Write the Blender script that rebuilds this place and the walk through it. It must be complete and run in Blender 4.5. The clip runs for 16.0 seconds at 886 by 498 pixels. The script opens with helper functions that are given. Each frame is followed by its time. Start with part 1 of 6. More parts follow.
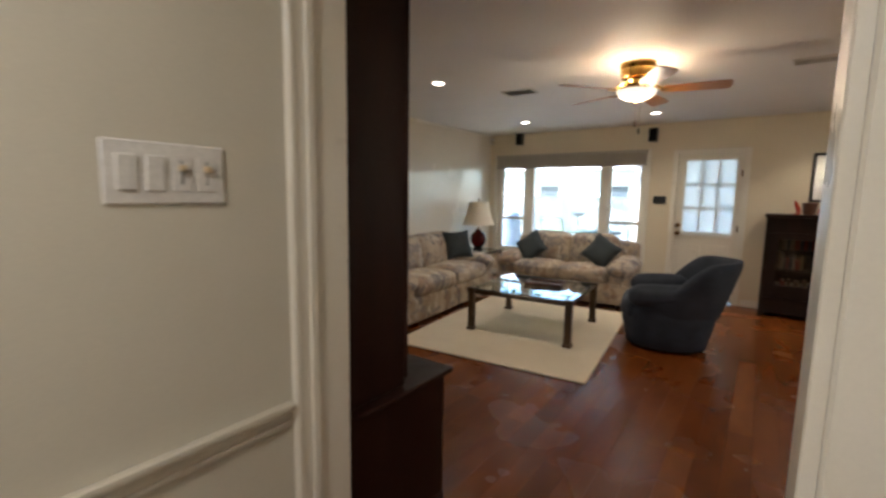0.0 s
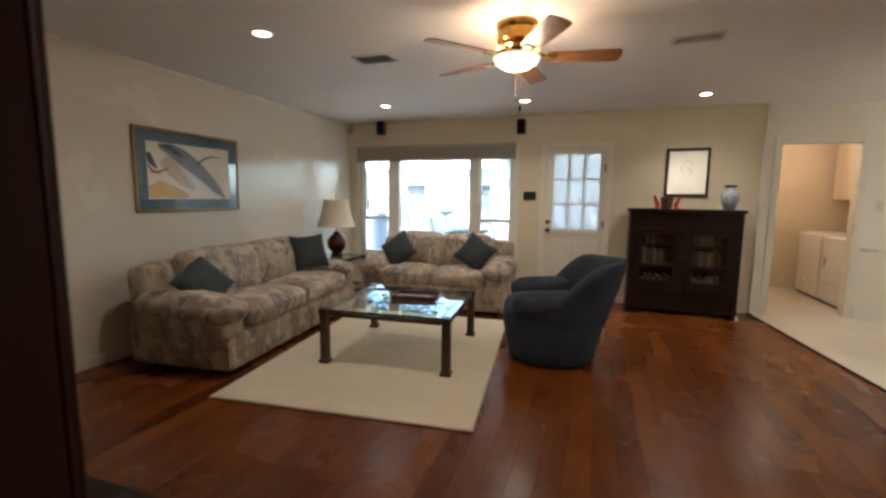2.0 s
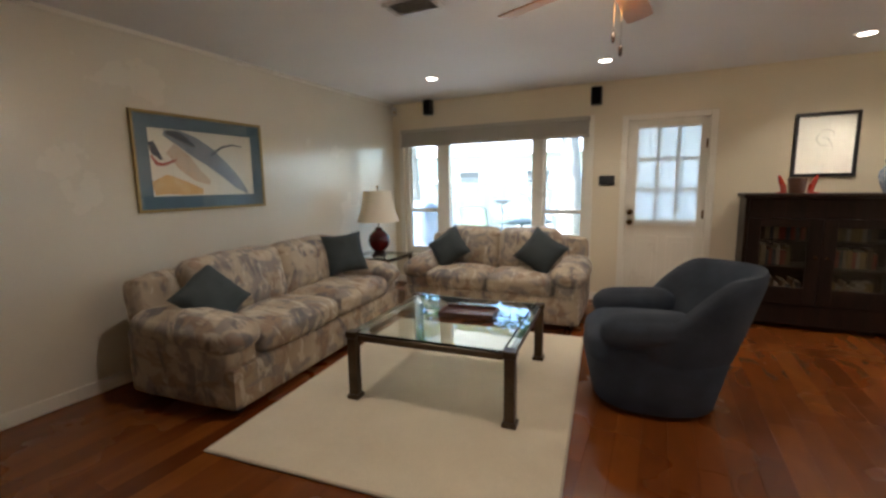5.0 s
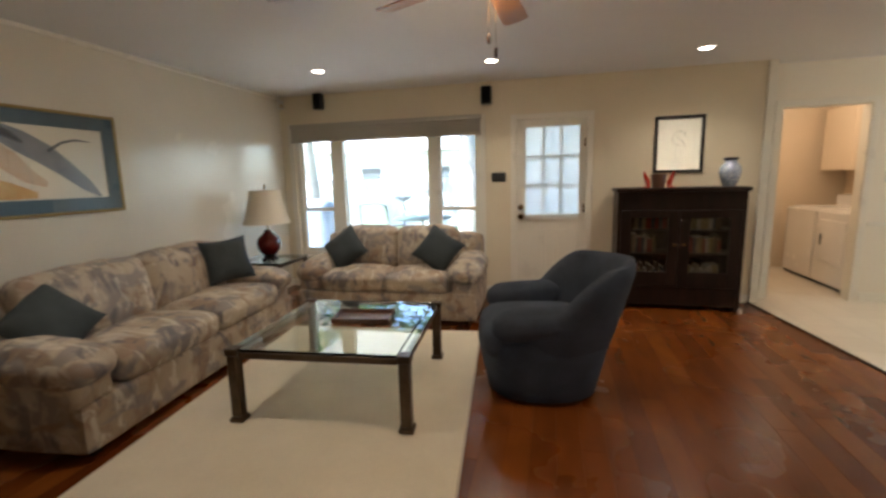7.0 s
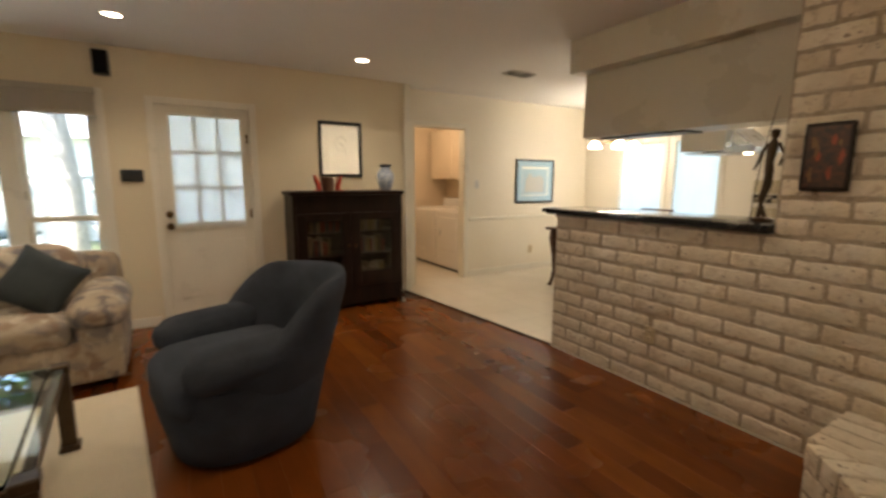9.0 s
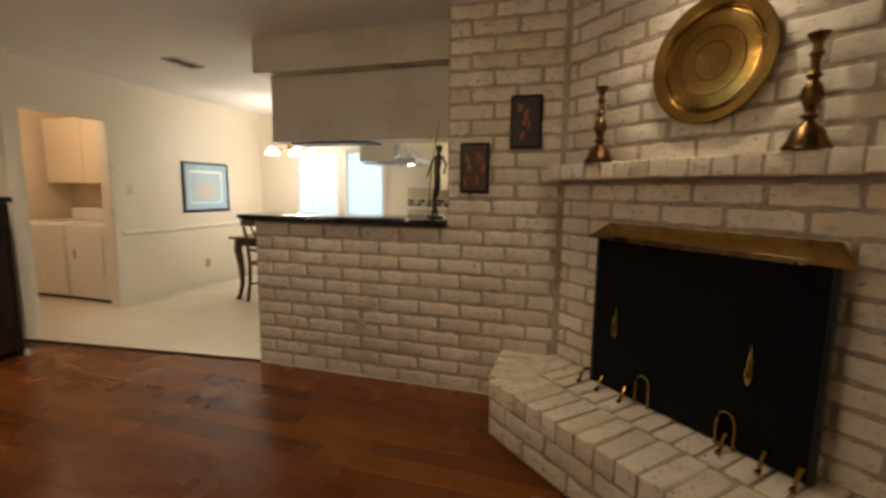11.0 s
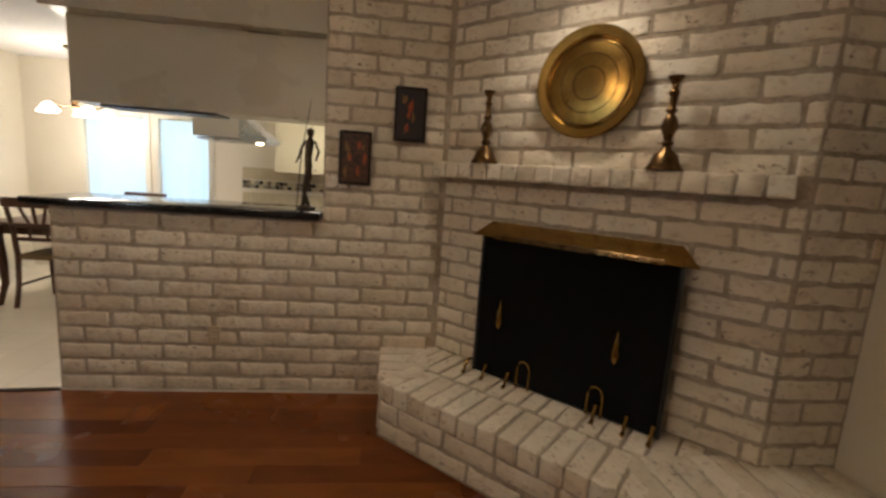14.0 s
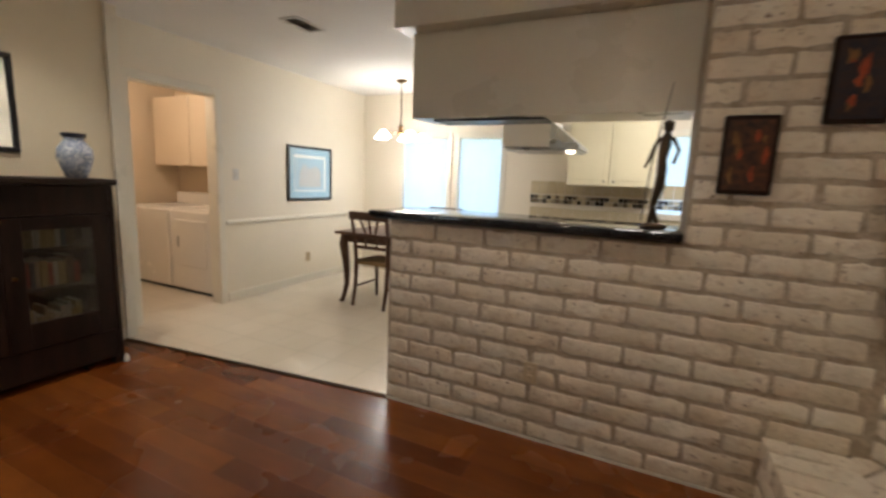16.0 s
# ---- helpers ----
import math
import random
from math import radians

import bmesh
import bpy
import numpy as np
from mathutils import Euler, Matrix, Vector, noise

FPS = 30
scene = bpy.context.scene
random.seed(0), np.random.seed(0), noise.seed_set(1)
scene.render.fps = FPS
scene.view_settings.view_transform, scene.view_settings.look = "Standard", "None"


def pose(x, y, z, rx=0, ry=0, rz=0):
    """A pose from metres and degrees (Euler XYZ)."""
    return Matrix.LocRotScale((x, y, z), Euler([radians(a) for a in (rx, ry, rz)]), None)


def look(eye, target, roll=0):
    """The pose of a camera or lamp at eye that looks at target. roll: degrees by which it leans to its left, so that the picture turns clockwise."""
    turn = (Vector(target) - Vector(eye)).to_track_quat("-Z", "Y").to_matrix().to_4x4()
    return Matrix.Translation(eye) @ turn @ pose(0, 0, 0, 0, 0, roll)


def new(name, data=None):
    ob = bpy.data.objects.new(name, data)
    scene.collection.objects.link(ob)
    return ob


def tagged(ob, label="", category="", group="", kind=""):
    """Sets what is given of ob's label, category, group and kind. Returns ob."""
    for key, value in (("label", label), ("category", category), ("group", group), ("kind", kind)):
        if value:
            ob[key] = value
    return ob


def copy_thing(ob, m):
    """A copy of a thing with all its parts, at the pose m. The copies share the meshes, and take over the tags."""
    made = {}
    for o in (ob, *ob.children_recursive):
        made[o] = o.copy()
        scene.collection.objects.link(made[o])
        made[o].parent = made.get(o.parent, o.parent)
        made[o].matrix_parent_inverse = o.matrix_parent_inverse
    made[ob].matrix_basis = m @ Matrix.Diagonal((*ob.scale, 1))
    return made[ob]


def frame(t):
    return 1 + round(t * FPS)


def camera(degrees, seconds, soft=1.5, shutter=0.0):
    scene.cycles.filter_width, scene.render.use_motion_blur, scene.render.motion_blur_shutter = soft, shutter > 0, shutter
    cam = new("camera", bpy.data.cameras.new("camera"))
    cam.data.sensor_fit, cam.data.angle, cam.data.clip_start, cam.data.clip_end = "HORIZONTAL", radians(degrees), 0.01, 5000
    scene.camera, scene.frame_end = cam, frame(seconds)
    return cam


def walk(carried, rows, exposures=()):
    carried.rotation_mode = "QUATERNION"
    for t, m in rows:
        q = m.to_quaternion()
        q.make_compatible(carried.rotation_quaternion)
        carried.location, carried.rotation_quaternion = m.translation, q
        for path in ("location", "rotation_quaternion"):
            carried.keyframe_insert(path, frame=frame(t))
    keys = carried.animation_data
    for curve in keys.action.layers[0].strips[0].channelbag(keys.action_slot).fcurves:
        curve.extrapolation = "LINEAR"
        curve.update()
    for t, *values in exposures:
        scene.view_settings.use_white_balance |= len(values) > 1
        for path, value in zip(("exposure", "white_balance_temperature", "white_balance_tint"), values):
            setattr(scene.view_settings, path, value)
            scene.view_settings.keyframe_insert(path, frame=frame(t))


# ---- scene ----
cam = camera(90.8, 16.0, 2.7, 0.4)
PATH = [
    (0, (4.477, -0.433, 1.41), (3.306, 1.169, 1.164), 0.9),
    (0.5, (4.384, -0.185, 1.416), (3.444, 1.562, 1.164), 0.6),
    (1, (4.221, 0.035, 1.353), (3.47, 1.873, 1.116), 0.9),
    (1.5, (4.113, 0.211, 1.383), (3.477, 2.092, 1.138), 0.9),
    (2, (4.107, 0.432, 1.358), (3.457, 2.308, 1.121), 0.6),
    (2.5, (4.134, 0.668, 1.368), (3.398, 2.511, 1.122), 0.3),
    (3, (4.023, 0.866, 1.341), (3.245, 2.692, 1.095), 0.3),
    (3.5, (3.928, 0.986, 1.352), (3.112, 2.792, 1.087), 0.3),
    (3.7, (3.889, 1.032, 1.351), (3.046, 2.825, 1.082), 0.2),
    (5.8, (3.783, 1.351, 1.384), (2.907, 3.123, 1.079), -1.0),
    (6, (3.825, 1.38, 1.387), (2.974, 3.163, 1.081), -1.2),
    (6.5, (3.84, 1.36, 1.395), (3.119, 3.196, 1.067), -1.5),
    (7, (3.854, 1.337, 1.392), (3.374, 3.252, 1.072), -1.4),
    (7.5, (3.865, 1.378, 1.378), (3.68, 3.344, 1.061), -1.1),
    (8, (3.776, 1.471, 1.416), (3.982, 3.43, 1.072), -0.5),
    (8.5, (3.744, 1.548, 1.353), (4.332, 3.432, 1.032), -0.2),
    (9, (3.562, 1.748, 1.366), (4.589, 3.436, 1.051), 0.2),
    (9.5, (3.512, 1.904, 1.363), (4.88, 3.331, 1.06), 0.4),
    (10, (3.491, 2.009, 1.343), (5.115, 3.145, 1.073), 0.6),
    (10.2, (3.412, 1.922, 1.33), (5.104, 2.953, 1.061), 0.5),
    (12.3, (3.465, 2.165, 1.374), (5.44, 2.013, 1.097), 2.0),
    (12.5, (3.468, 2.181, 1.384), (5.434, 1.959, 1.096), 2.2),
    (13, (3.471, 2.181, 1.384), (5.428, 1.895, 1.088), 2.8),
    (13.5, (3.475, 2.22, 1.386), (5.432, 1.938, 1.081), 3.3),
    (14, (3.489, 2.34, 1.388), (5.451, 2.108, 1.073), 4.0),
    (14.5, (3.573, 2.442, 1.372), (5.547, 2.381, 1.055), 4.4),
    (15, (3.7, 2.473, 1.367), (5.656, 2.731, 1.038), 3.7),
    (15.5, (3.883, 2.614, 1.329), (5.759, 3.231, 1.014), 2.4),
    (16, (4.009, 2.896, 1.325), (5.795, 3.741, 1.016), 2.4),
]
walk(cam, [(t, look(eye, target, roll)) for t, eye, target, roll in PATH], [(0, 3.12, 5700, 10), (3.5, 3.15, 5650, 10), (7, 3.2, 5850, 10), (9, 3.04, 6550, 10), (10.2, 3.02, 6500, 10), (12.5, 2.9, 6150, 10), (13.5, 2.92, 6050, 10), (15.5, 3.04, 5700, 10), (16, 3.05, 5650, 10)])

# ---------------------------------------------------------------- light
world = bpy.data.worlds.new("sky_world")
scene.world = world
world.use_nodes = True
wn = world.node_tree.nodes
sky = wn.new("ShaderNodeTexSky")
sky.sky_type = "NISHITA"
sky.sun_disc = False
sky.sun_elevation = radians(52)
sky.sun_rotation = radians(236)
world.node_tree.links.new(sky.outputs[0], wn["Background"].inputs[0])
wn["Background"].inputs[1].default_value = 0.15
sun_data = bpy.data.lights.new("sun", "SUN")
sun_data.energy, sun_data.angle, sun_data.color = 5.0, radians(0.6), (1, 0.95, 0.88)
sun = new("sun", sun_data)
sun.matrix_world = look((-15, -10, 23), (0, 0, 0))
WARM = (1.0, 0.72, 0.44)
SOFT_WARM = (1.0, 0.86, 0.70)
DOWN_WARM = (1.0, 0.83, 0.62)


def lamp(name, kind, m, energy, color, size=0.05, spot=None):
    data = bpy.data.lights.new(name, kind)
    data.energy, data.color = energy, color
    if kind == "AREA":
        data.size = size
    else:
        data.shadow_soft_size = size
    if spot:
        data.spot_size, data.spot_blend = radians(spot), 1.0
    ob = new(name, data)
    ob.matrix_world = m
    return ob


CEIL = 2.46
FAR = 6.5          # inner face of the window wall
LEFT = 0.44        # inner face of the sofa wall
BRICK = 6.15       # face of the brick half wall
BACK = 0.46        # inner face of the wall behind the walker
HY = 0.485         # the same wall, on the hall doorway's side
DOWNLIGHTS = [(1.89, 2.99), (5.39, 3.49), (1.61, 5.43), (3.29, 5.60), (5.14, 5.80), (5.36, 1.66)]
for (dx, dy), power in zip(DOWNLIGHTS, (4.8, 3.3, 6.0, 6.4, 6.4, 2.6)):
    lamp("downlight_lamp", "SPOT", pose(dx, dy, CEIL - 0.02), power, DOWN_WARM, 0.03, 130)
FAN = (3.58, 3.36)
lamp("fan_lamp", "POINT", pose(FAN[0], FAN[1], 2.13), 2.2, WARM, 0.09)
for ax, ay in ((0.13, 0), (-0.065, 0.112), (-0.065, -0.112)):
    lamp("fan_bulb_lamp", "POINT", pose(FAN[0] + ax, FAN[1] + ay, 2.335), 0.75, WARM, 0.02)
lamp("chandelier_lamp", "POINT", pose(8.6, 5.69, 1.80), 3.0, SOFT_WARM, 0.12)
lamp("laundry_lamp", "POINT", pose(6.45, 7.4, 2.3), 2.4, (1.0, 0.73, 0.48), 0.15)
# added fill under the kitchen ceiling, no fixture belongs to it
lamp("kitchen_fill", "AREA", pose(8.0, 2.6, CEIL - 0.02), 5, SOFT_WARM, 0.8)
lamp("hood_lamp", "SPOT", pose(7.41, 3.49, 1.55), 1, WARM, 0.03, 130)
# invented area light that brightens the hall walls, its source is unseen
lamp("hall_fill", "AREA", pose(4.1, -1.2, CEIL - 0.02), 2.9, SOFT_WARM, 0.4)

# ---------------------------------------------------------------- materials


def shader(name):
    m = bpy.data.materials.new(name)
    m.use_nodes = True
    nt = m.node_tree
    return m, nt, nt.nodes["Principled BSDF"]


def add(nt, kind, **inputs):
    node = nt.nodes.new(kind)
    for key, value in inputs.items():
        node.inputs[key.replace("_", " ")].default_value = value
    return node


def ramp(nt, fac, stops):
    r = nt.nodes.new("ShaderNodeValToRGB")
    while len(r.color_ramp.elements) < len(stops):
        r.color_ramp.elements.new(0.5)
    for e, (p, c) in zip(r.color_ramp.elements, stops):
        e.position, e.color = p, (*c, 1)
    nt.links.new(fac, r.inputs[0])
    return r.outputs[0]


def blend(nt, fac, a, b, how="MIX"):
    n = nt.nodes.new("ShaderNodeMix")
    n.data_type, n.blend_type = "RGBA", how
    for sock, v in ((n.inputs[0], fac), (n.inputs[6], a), (n.inputs[7], b)):
        if isinstance(v, bpy.types.NodeSocket):
            nt.links.new(v, sock)
        elif isinstance(v, tuple):
            sock.default_value = (*v, 1)
        else:
            sock.default_value = v
    return n.outputs[2]


def noise_of(nt, scale, detail=4, stretch=(1, 1, 1), rough=0.55, distort=0.0, local=False):
    tc = nt.nodes.new("ShaderNodeTexCoord")
    geo = nt.nodes.new("ShaderNodeNewGeometry")
    mp = nt.nodes.new("ShaderNodeMapping")
    mp.inputs["Scale"].default_value = stretch
    nt.links.new(tc.outputs["Object"] if local else geo.outputs["Position"], mp.inputs["Vector"])
    n = add(nt, "ShaderNodeTexNoise", Scale=scale, Detail=detail, Roughness=rough, Distortion=distort)
    nt.links.new(mp.outputs[0], n.inputs["Vector"])
    return n.outputs["Fac"]


def relief(nt, bsdf, height, strength, distance=0.01):
    b = add(nt, "ShaderNodeBump", Strength=strength, Distance=distance)
    nt.links.new(height, b.inputs["Height"])
    nt.links.new(b.outputs[0], bsdf.inputs["Normal"])


def surface(name, a, b, scale=6, rough=0.5, bump=0.1, fine=120, metal=0.0, stretch=(1, 1, 1), local=False, var=0.12):
    """Two tones broken up at two scales, a fine relief and an uneven gloss."""
    m, nt, p = shader(name)
    big = noise_of(nt, scale, 5, stretch, local=local)
    small = noise_of(nt, fine, 3, stretch, local=local)
    col = ramp(nt, big, [(0.32, a), (0.68, b)])
    grey = ramp(nt, small, [(0.3, (1 - var,) * 3), (0.7, (1, 1, 1))])
    nt.links.new(blend(nt, 1.0, col, grey, "MULTIPLY"), p.inputs["Base Color"])
    r = ramp(nt, big, [(0.3, (max(rough - 0.07, 0.03),) * 3), (0.7, (min(rough + 0.07, 1),) * 3)])
    nt.links.new(r, p.inputs["Roughness"])
    p.inputs["Metallic"].default_value = metal
    relief(nt, p, small, bump)
    return m


def plain(name, c, rough=0.5, metal=0.0):
    return surface(name, c, tuple(v * 0.88 for v in c), 8, rough, 0.04, 90, metal)


WALL = surface("cream_wall_paint", (0.69, 0.61, 0.45), (0.73, 0.65, 0.485), 1.6, 0.42, 0.05, 160, var=0.04)
WALLGLOSS = surface("semi_gloss_wall_paint", (0.70, 0.65, 0.54), (0.73, 0.68, 0.565), 1.6, 0.23, 0.02, 160, var=0.03)
DINING = surface("pale_wall_paint", (0.76, 0.70, 0.58), (0.80, 0.74, 0.62), 1.4, 0.5, 0.05, 160, var=0.04)
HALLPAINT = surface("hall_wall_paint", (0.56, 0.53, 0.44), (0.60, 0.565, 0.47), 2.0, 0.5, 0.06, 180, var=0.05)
CEILING = surface("ceiling_paint", (0.76, 0.745, 0.72), (0.80, 0.785, 0.76), 1.2, 0.7, 0.15, 70, var=0.05)
TRIM = surface("white_trim_paint", (0.74, 0.70, 0.60), (0.78, 0.74, 0.64), 3, 0.32, 0.03, 120, var=0.04)
SOFFIT = surface("beige_soffit_paint", (0.60, 0.55, 0.43), (0.63, 0.58, 0.46), 2, 0.3, 0.03, 120, var=0.04)
LAUNDRY = surface("laundry_wall_paint", (0.72, 0.60, 0.44), (0.76, 0.63, 0.47), 2, 0.5, 0.05, 120, var=0.04)
DARKWOOD = surface("dark_stained_wood", (0.014, 0.008, 0.006), (0.028, 0.014, 0.009), 5, 0.36, 0.12, 60, stretch=(4, 4, 0.5), var=0.4)
MAHOG = surface("mahogany_veneer", (0.018, 0.006, 0.004), (0.032, 0.010, 0.006), 4, 0.45, 0.10, 60, stretch=(4, 4, 0.4), var=0.35)
CHAIRWOOD = surface("brown_chair_wood", (0.07, 0.028, 0.014), (0.12, 0.05, 0.024), 6, 0.35, 0.1, 70, stretch=(3, 3, 0.6), var=0.3)
OAK = surface("oak_fan_blade", (0.30, 0.12, 0.035), (0.42, 0.19, 0.06), 6, 0.35, 0.12, 60, stretch=(1, 6, 1), local=True, var=0.3)
BRASS = surface("aged_brass", (0.52, 0.33, 0.09), (0.36, 0.22, 0.06), 9, 0.22, 0.06, 90, metal=1.0, var=0.25)
DARKBRASS = surface("dark_brass", (0.26, 0.15, 0.055), (0.15, 0.085, 0.035), 14, 0.28, 0.08, 90, metal=1.0, var=0.3)
BRONZE = surface("dark_bronze_metal", (0.085, 0.058, 0.035), (0.13, 0.09, 0.055), 10, 0.38, 0.08, 90, metal=0.8, var=0.3)
BLACK = plain("black_plastic", (0.012, 0.012, 0.013), 0.4)
SCREENMESH = surface("black_wire_mesh", (0.003, 0.003, 0.004), (0.006, 0.006, 0.008), 30, 0.9, 0.3, 700, var=0.4)
GRANITE = surface("black_granite", (0.010, 0.010, 0.012), (0.03, 0.03, 0.034), 60, 0.07, 0.0, 300, var=0.4)
BLUECLOTH = surface("slate_blue_velvet", (0.048, 0.061, 0.086), (0.078, 0.094, 0.126), 5, 0.9, 0.35, 260, var=0.35)
PILLOW = surface("grey_teal_cushion_cloth", (0.050, 0.062, 0.068), (0.072, 0.086, 0.092), 6, 0.85, 0.4, 240, var=0.3)
RUG = surface("cream_wool_rug", (0.72, 0.63, 0.48), (0.78, 0.69, 0.54), 3, 0.95, 0.6, 220, var=0.18)
RUGEDGE = surface("rug_binding", (0.50, 0.43, 0.32), (0.55, 0.47, 0.36), 6, 0.9, 0.4, 200, var=0.15)
ENAMEL = surface("white_enamel", (0.78, 0.75, 0.70), (0.80, 0.77, 0.72), 3, 0.22, 0.01, 60, var=0.03)
CABWHITE = surface("cream_cabinet_paint", (0.72, 0.66, 0.46), (0.75, 0.69, 0.49), 3, 0.35, 0.03, 100, var=0.04)
LCAB = surface("pale_cabinet_paint", (0.74, 0.62, 0.46), (0.77, 0.65, 0.49), 3, 0.4, 0.03, 100, var=0.04)
STEEL = surface("brushed_steel", (0.55, 0.55, 0.54), (0.48, 0.48, 0.47), 8, 0.3, 0.05, 200, metal=1.0, var=0.15)
CERAMICRED = surface("oxblood_glaze", (0.11, 0.008, 0.008), (0.07, 0.006, 0.006), 7, 0.1, 0.02, 80, var=0.15)
REDLACQ = surface("red_lacquer", (0.42, 0.035, 0.015), (0.33, 0.028, 0.012), 9, 0.3, 0.03, 80, var=0.15)
TERRA = surface("brown_pot_glaze", (0.10, 0.045, 0.028), (0.14, 0.06, 0.035), 9, 0.4, 0.06, 80, var=0.2)
BLIND = surface("taupe_cellular_shade", (0.42, 0.39, 0.33), (0.46, 0.43, 0.37), 5, 0.8, 0.2, 150, var=0.1)
PAPER = surface("warm_white_paper", (0.72, 0.68, 0.60), (0.76, 0.72, 0.64), 6, 0.6, 0.05, 150, var=0.05)
OUTLET = plain("ivory_plastic", (0.62, 0.50, 0.32), 0.35)
SWITCH = plain("white_plastic", (0.72, 0.70, 0.66), 0.3)
GOLDFRAME = surface("gilt_wood", (0.42, 0.30, 0.12), (0.34, 0.24, 0.09), 20, 0.35, 0.08, 120, metal=0.5, var=0.25)
BLUEMAT = surface("blue_mat_board", (0.075, 0.13, 0.19), (0.09, 0.15, 0.21), 8, 0.7, 0.05, 200, var=0.08)
MORTAR = surface("limewashed_mortar", (0.42, 0.33, 0.225), (0.60, 0.50, 0.38), 11, 0.9, 0.7, 55, var=0.3)
GRASS = surface("lawn_grass", (0.12, 0.155, 0.07), (0.20, 0.22, 0.12), 3, 0.9, 0.6, 40, var=0.4)
PATIO = surface("pale_concrete", (0.66, 0.64, 0.60), (0.72, 0.70, 0.66), 1.5, 0.85, 0.3, 60, var=0.15)
FENCEWOOD = surface("weathered_fence_wood", (0.52, 0.52, 0.50), (0.60, 0.60, 0.585), 4, 0.85, 0.3, 40, stretch=(4, 4, 0.5), var=0.25)
SIDING = surface("pale_house_siding", (0.74, 0.75, 0.75), (0.80, 0.81, 0.81), 1.2, 0.7, 0.2, 30, var=0.08)
ROOFING = surface("grey_shingle", (0.34, 0.35, 0.37), (0.42, 0.43, 0.45), 6, 0.9, 0.5, 30, var=0.3)
BARK = surface("grey_bark", (0.36, 0.33, 0.29), (0.50, 0.46, 0.41), 7, 0.9, 0.9, 30, stretch=(2, 2, 0.5), var=0.4)
LEAF = surface("green_leaf", (0.05, 0.11, 0.025), (0.09, 0.17, 0.04), 2, 0.6, 0.1, 40, var=0.3)
GREENMETAL = plain("green_patio_metal", (0.06, 0.09, 0.07), 0.5)
SLINGCLOTH = plain("green_sling_mesh", (0.16, 0.22, 0.16), 0.8)
BACKYARDGREY = plain("grill_grey", (0.10, 0.12, 0.15), 0.5)


def glass(name, tint=(1, 1, 1), rough=0.0):
    m, nt, p = shader(name)
    p.inputs["Base Color"].default_value = (*tint, 1)
    p.inputs["Transmission Weight"].default_value = 1.0
    p.inputs["Roughness"].default_value = rough
    p.inputs["IOR"].default_value = 1.46
    return m


GLASS = glass("window_glass", (0.97, 0.99, 0.98))
TABLEGLASS = glass("green_edge_glass", (0.86, 0.95, 0.92))
DARKGLASS = glass("cabinet_glass", (0.50, 0.47, 0.42))


def glow(name, color, strength, base=(0.8, 0.75, 0.65)):
    m, nt, p = shader(name)
    p.inputs["Base Color"].default_value = (*base, 1)
    p.inputs["Emission Color"].default_value = (*color, 1)
    p.inputs["Emission Strength"].default_value = strength
    return m


BULB = glow("lit_lamp_glass", (1.0, 0.86, 0.66), 2.2)
BOWL = glow("lit_alabaster_bowl", (1.0, 0.80, 0.54), 0.17)
HOODBULB = glow("lit_hood_bulb", (1.0, 0.8, 0.5), 1.5)


def sheer(name, color, amount=0.5):
    """Cloth that lets daylight through."""
    m, nt, p = shader(name)
    tr = add(nt, "ShaderNodeBsdfTranslucent")
    tr.inputs["Color"].default_value = (*color, 1)
    weave = noise_of(nt, 180, 2, (1, 1, 1))
    col = ramp(nt, weave, [(0.3, tuple(v * 0.9 for v in color)), (0.7, color)])
    nt.links.new(col, p.inputs["Base Color"])
    p.inputs["Roughness"].default_value = 0.9
    mx = nt.nodes.new("ShaderNodeMixShader")
    mx.inputs[0].default_value = amount
    nt.links.new(p.outputs[0], mx.inputs[1])
    nt.links.new(tr.outputs[0], mx.inputs[2])
    nt.links.new(mx.outputs[0], nt.nodes["Material Output"].inputs["Surface"])
    return m


SHEER = sheer("white_sheer_cloth", (0.92, 0.94, 0.95), 0.86)
SHADECLOTH = sheer("ivory_lampshade_cloth", (0.84, 0.77, 0.64), 0.35)


def floor_wood():
    m, nt, p = shader("cherry_floor_board")
    info = nt.nodes.new("ShaderNodeObjectInfo")
    grain = noise_of(nt, 4, 2, (3.0, 0.9, 1), 0.4, 0.2)
    fine = noise_of(nt, 40, 2, (4, 0.5, 1))
    cloud = noise_of(nt, 1.4, 3)
    tone = ramp(nt, info.outputs["Random"], [(0.0, (0.098, 0.023, 0.0034)), (0.2, (0.135, 0.035, 0.005)), (0.7, (0.166, 0.046, 0.007)), (1.0, (0.208, 0.063, 0.010))])
    g = ramp(nt, grain, [(0.28, (0.80, 0.77, 0.74)), (0.72, (1.08, 1.07, 1.05))])
    c = blend(nt, 1.0, tone, g, "MULTIPLY")
    f = ramp(nt, fine, [(0.35, (0.8, 0.78, 0.76)), (0.6, (1, 1, 1))])
    c = blend(nt, 0.25, c, f, "MULTIPLY")
    nt.links.new(c, p.inputs["Base Color"])
    r = ramp(nt, cloud, [(0.3, (0.22,) * 3), (0.7, (0.31,) * 3)])
    nt.links.new(r, p.inputs["Roughness"])
    p.inputs["Specular IOR Level"].default_value = 0.33
    return m


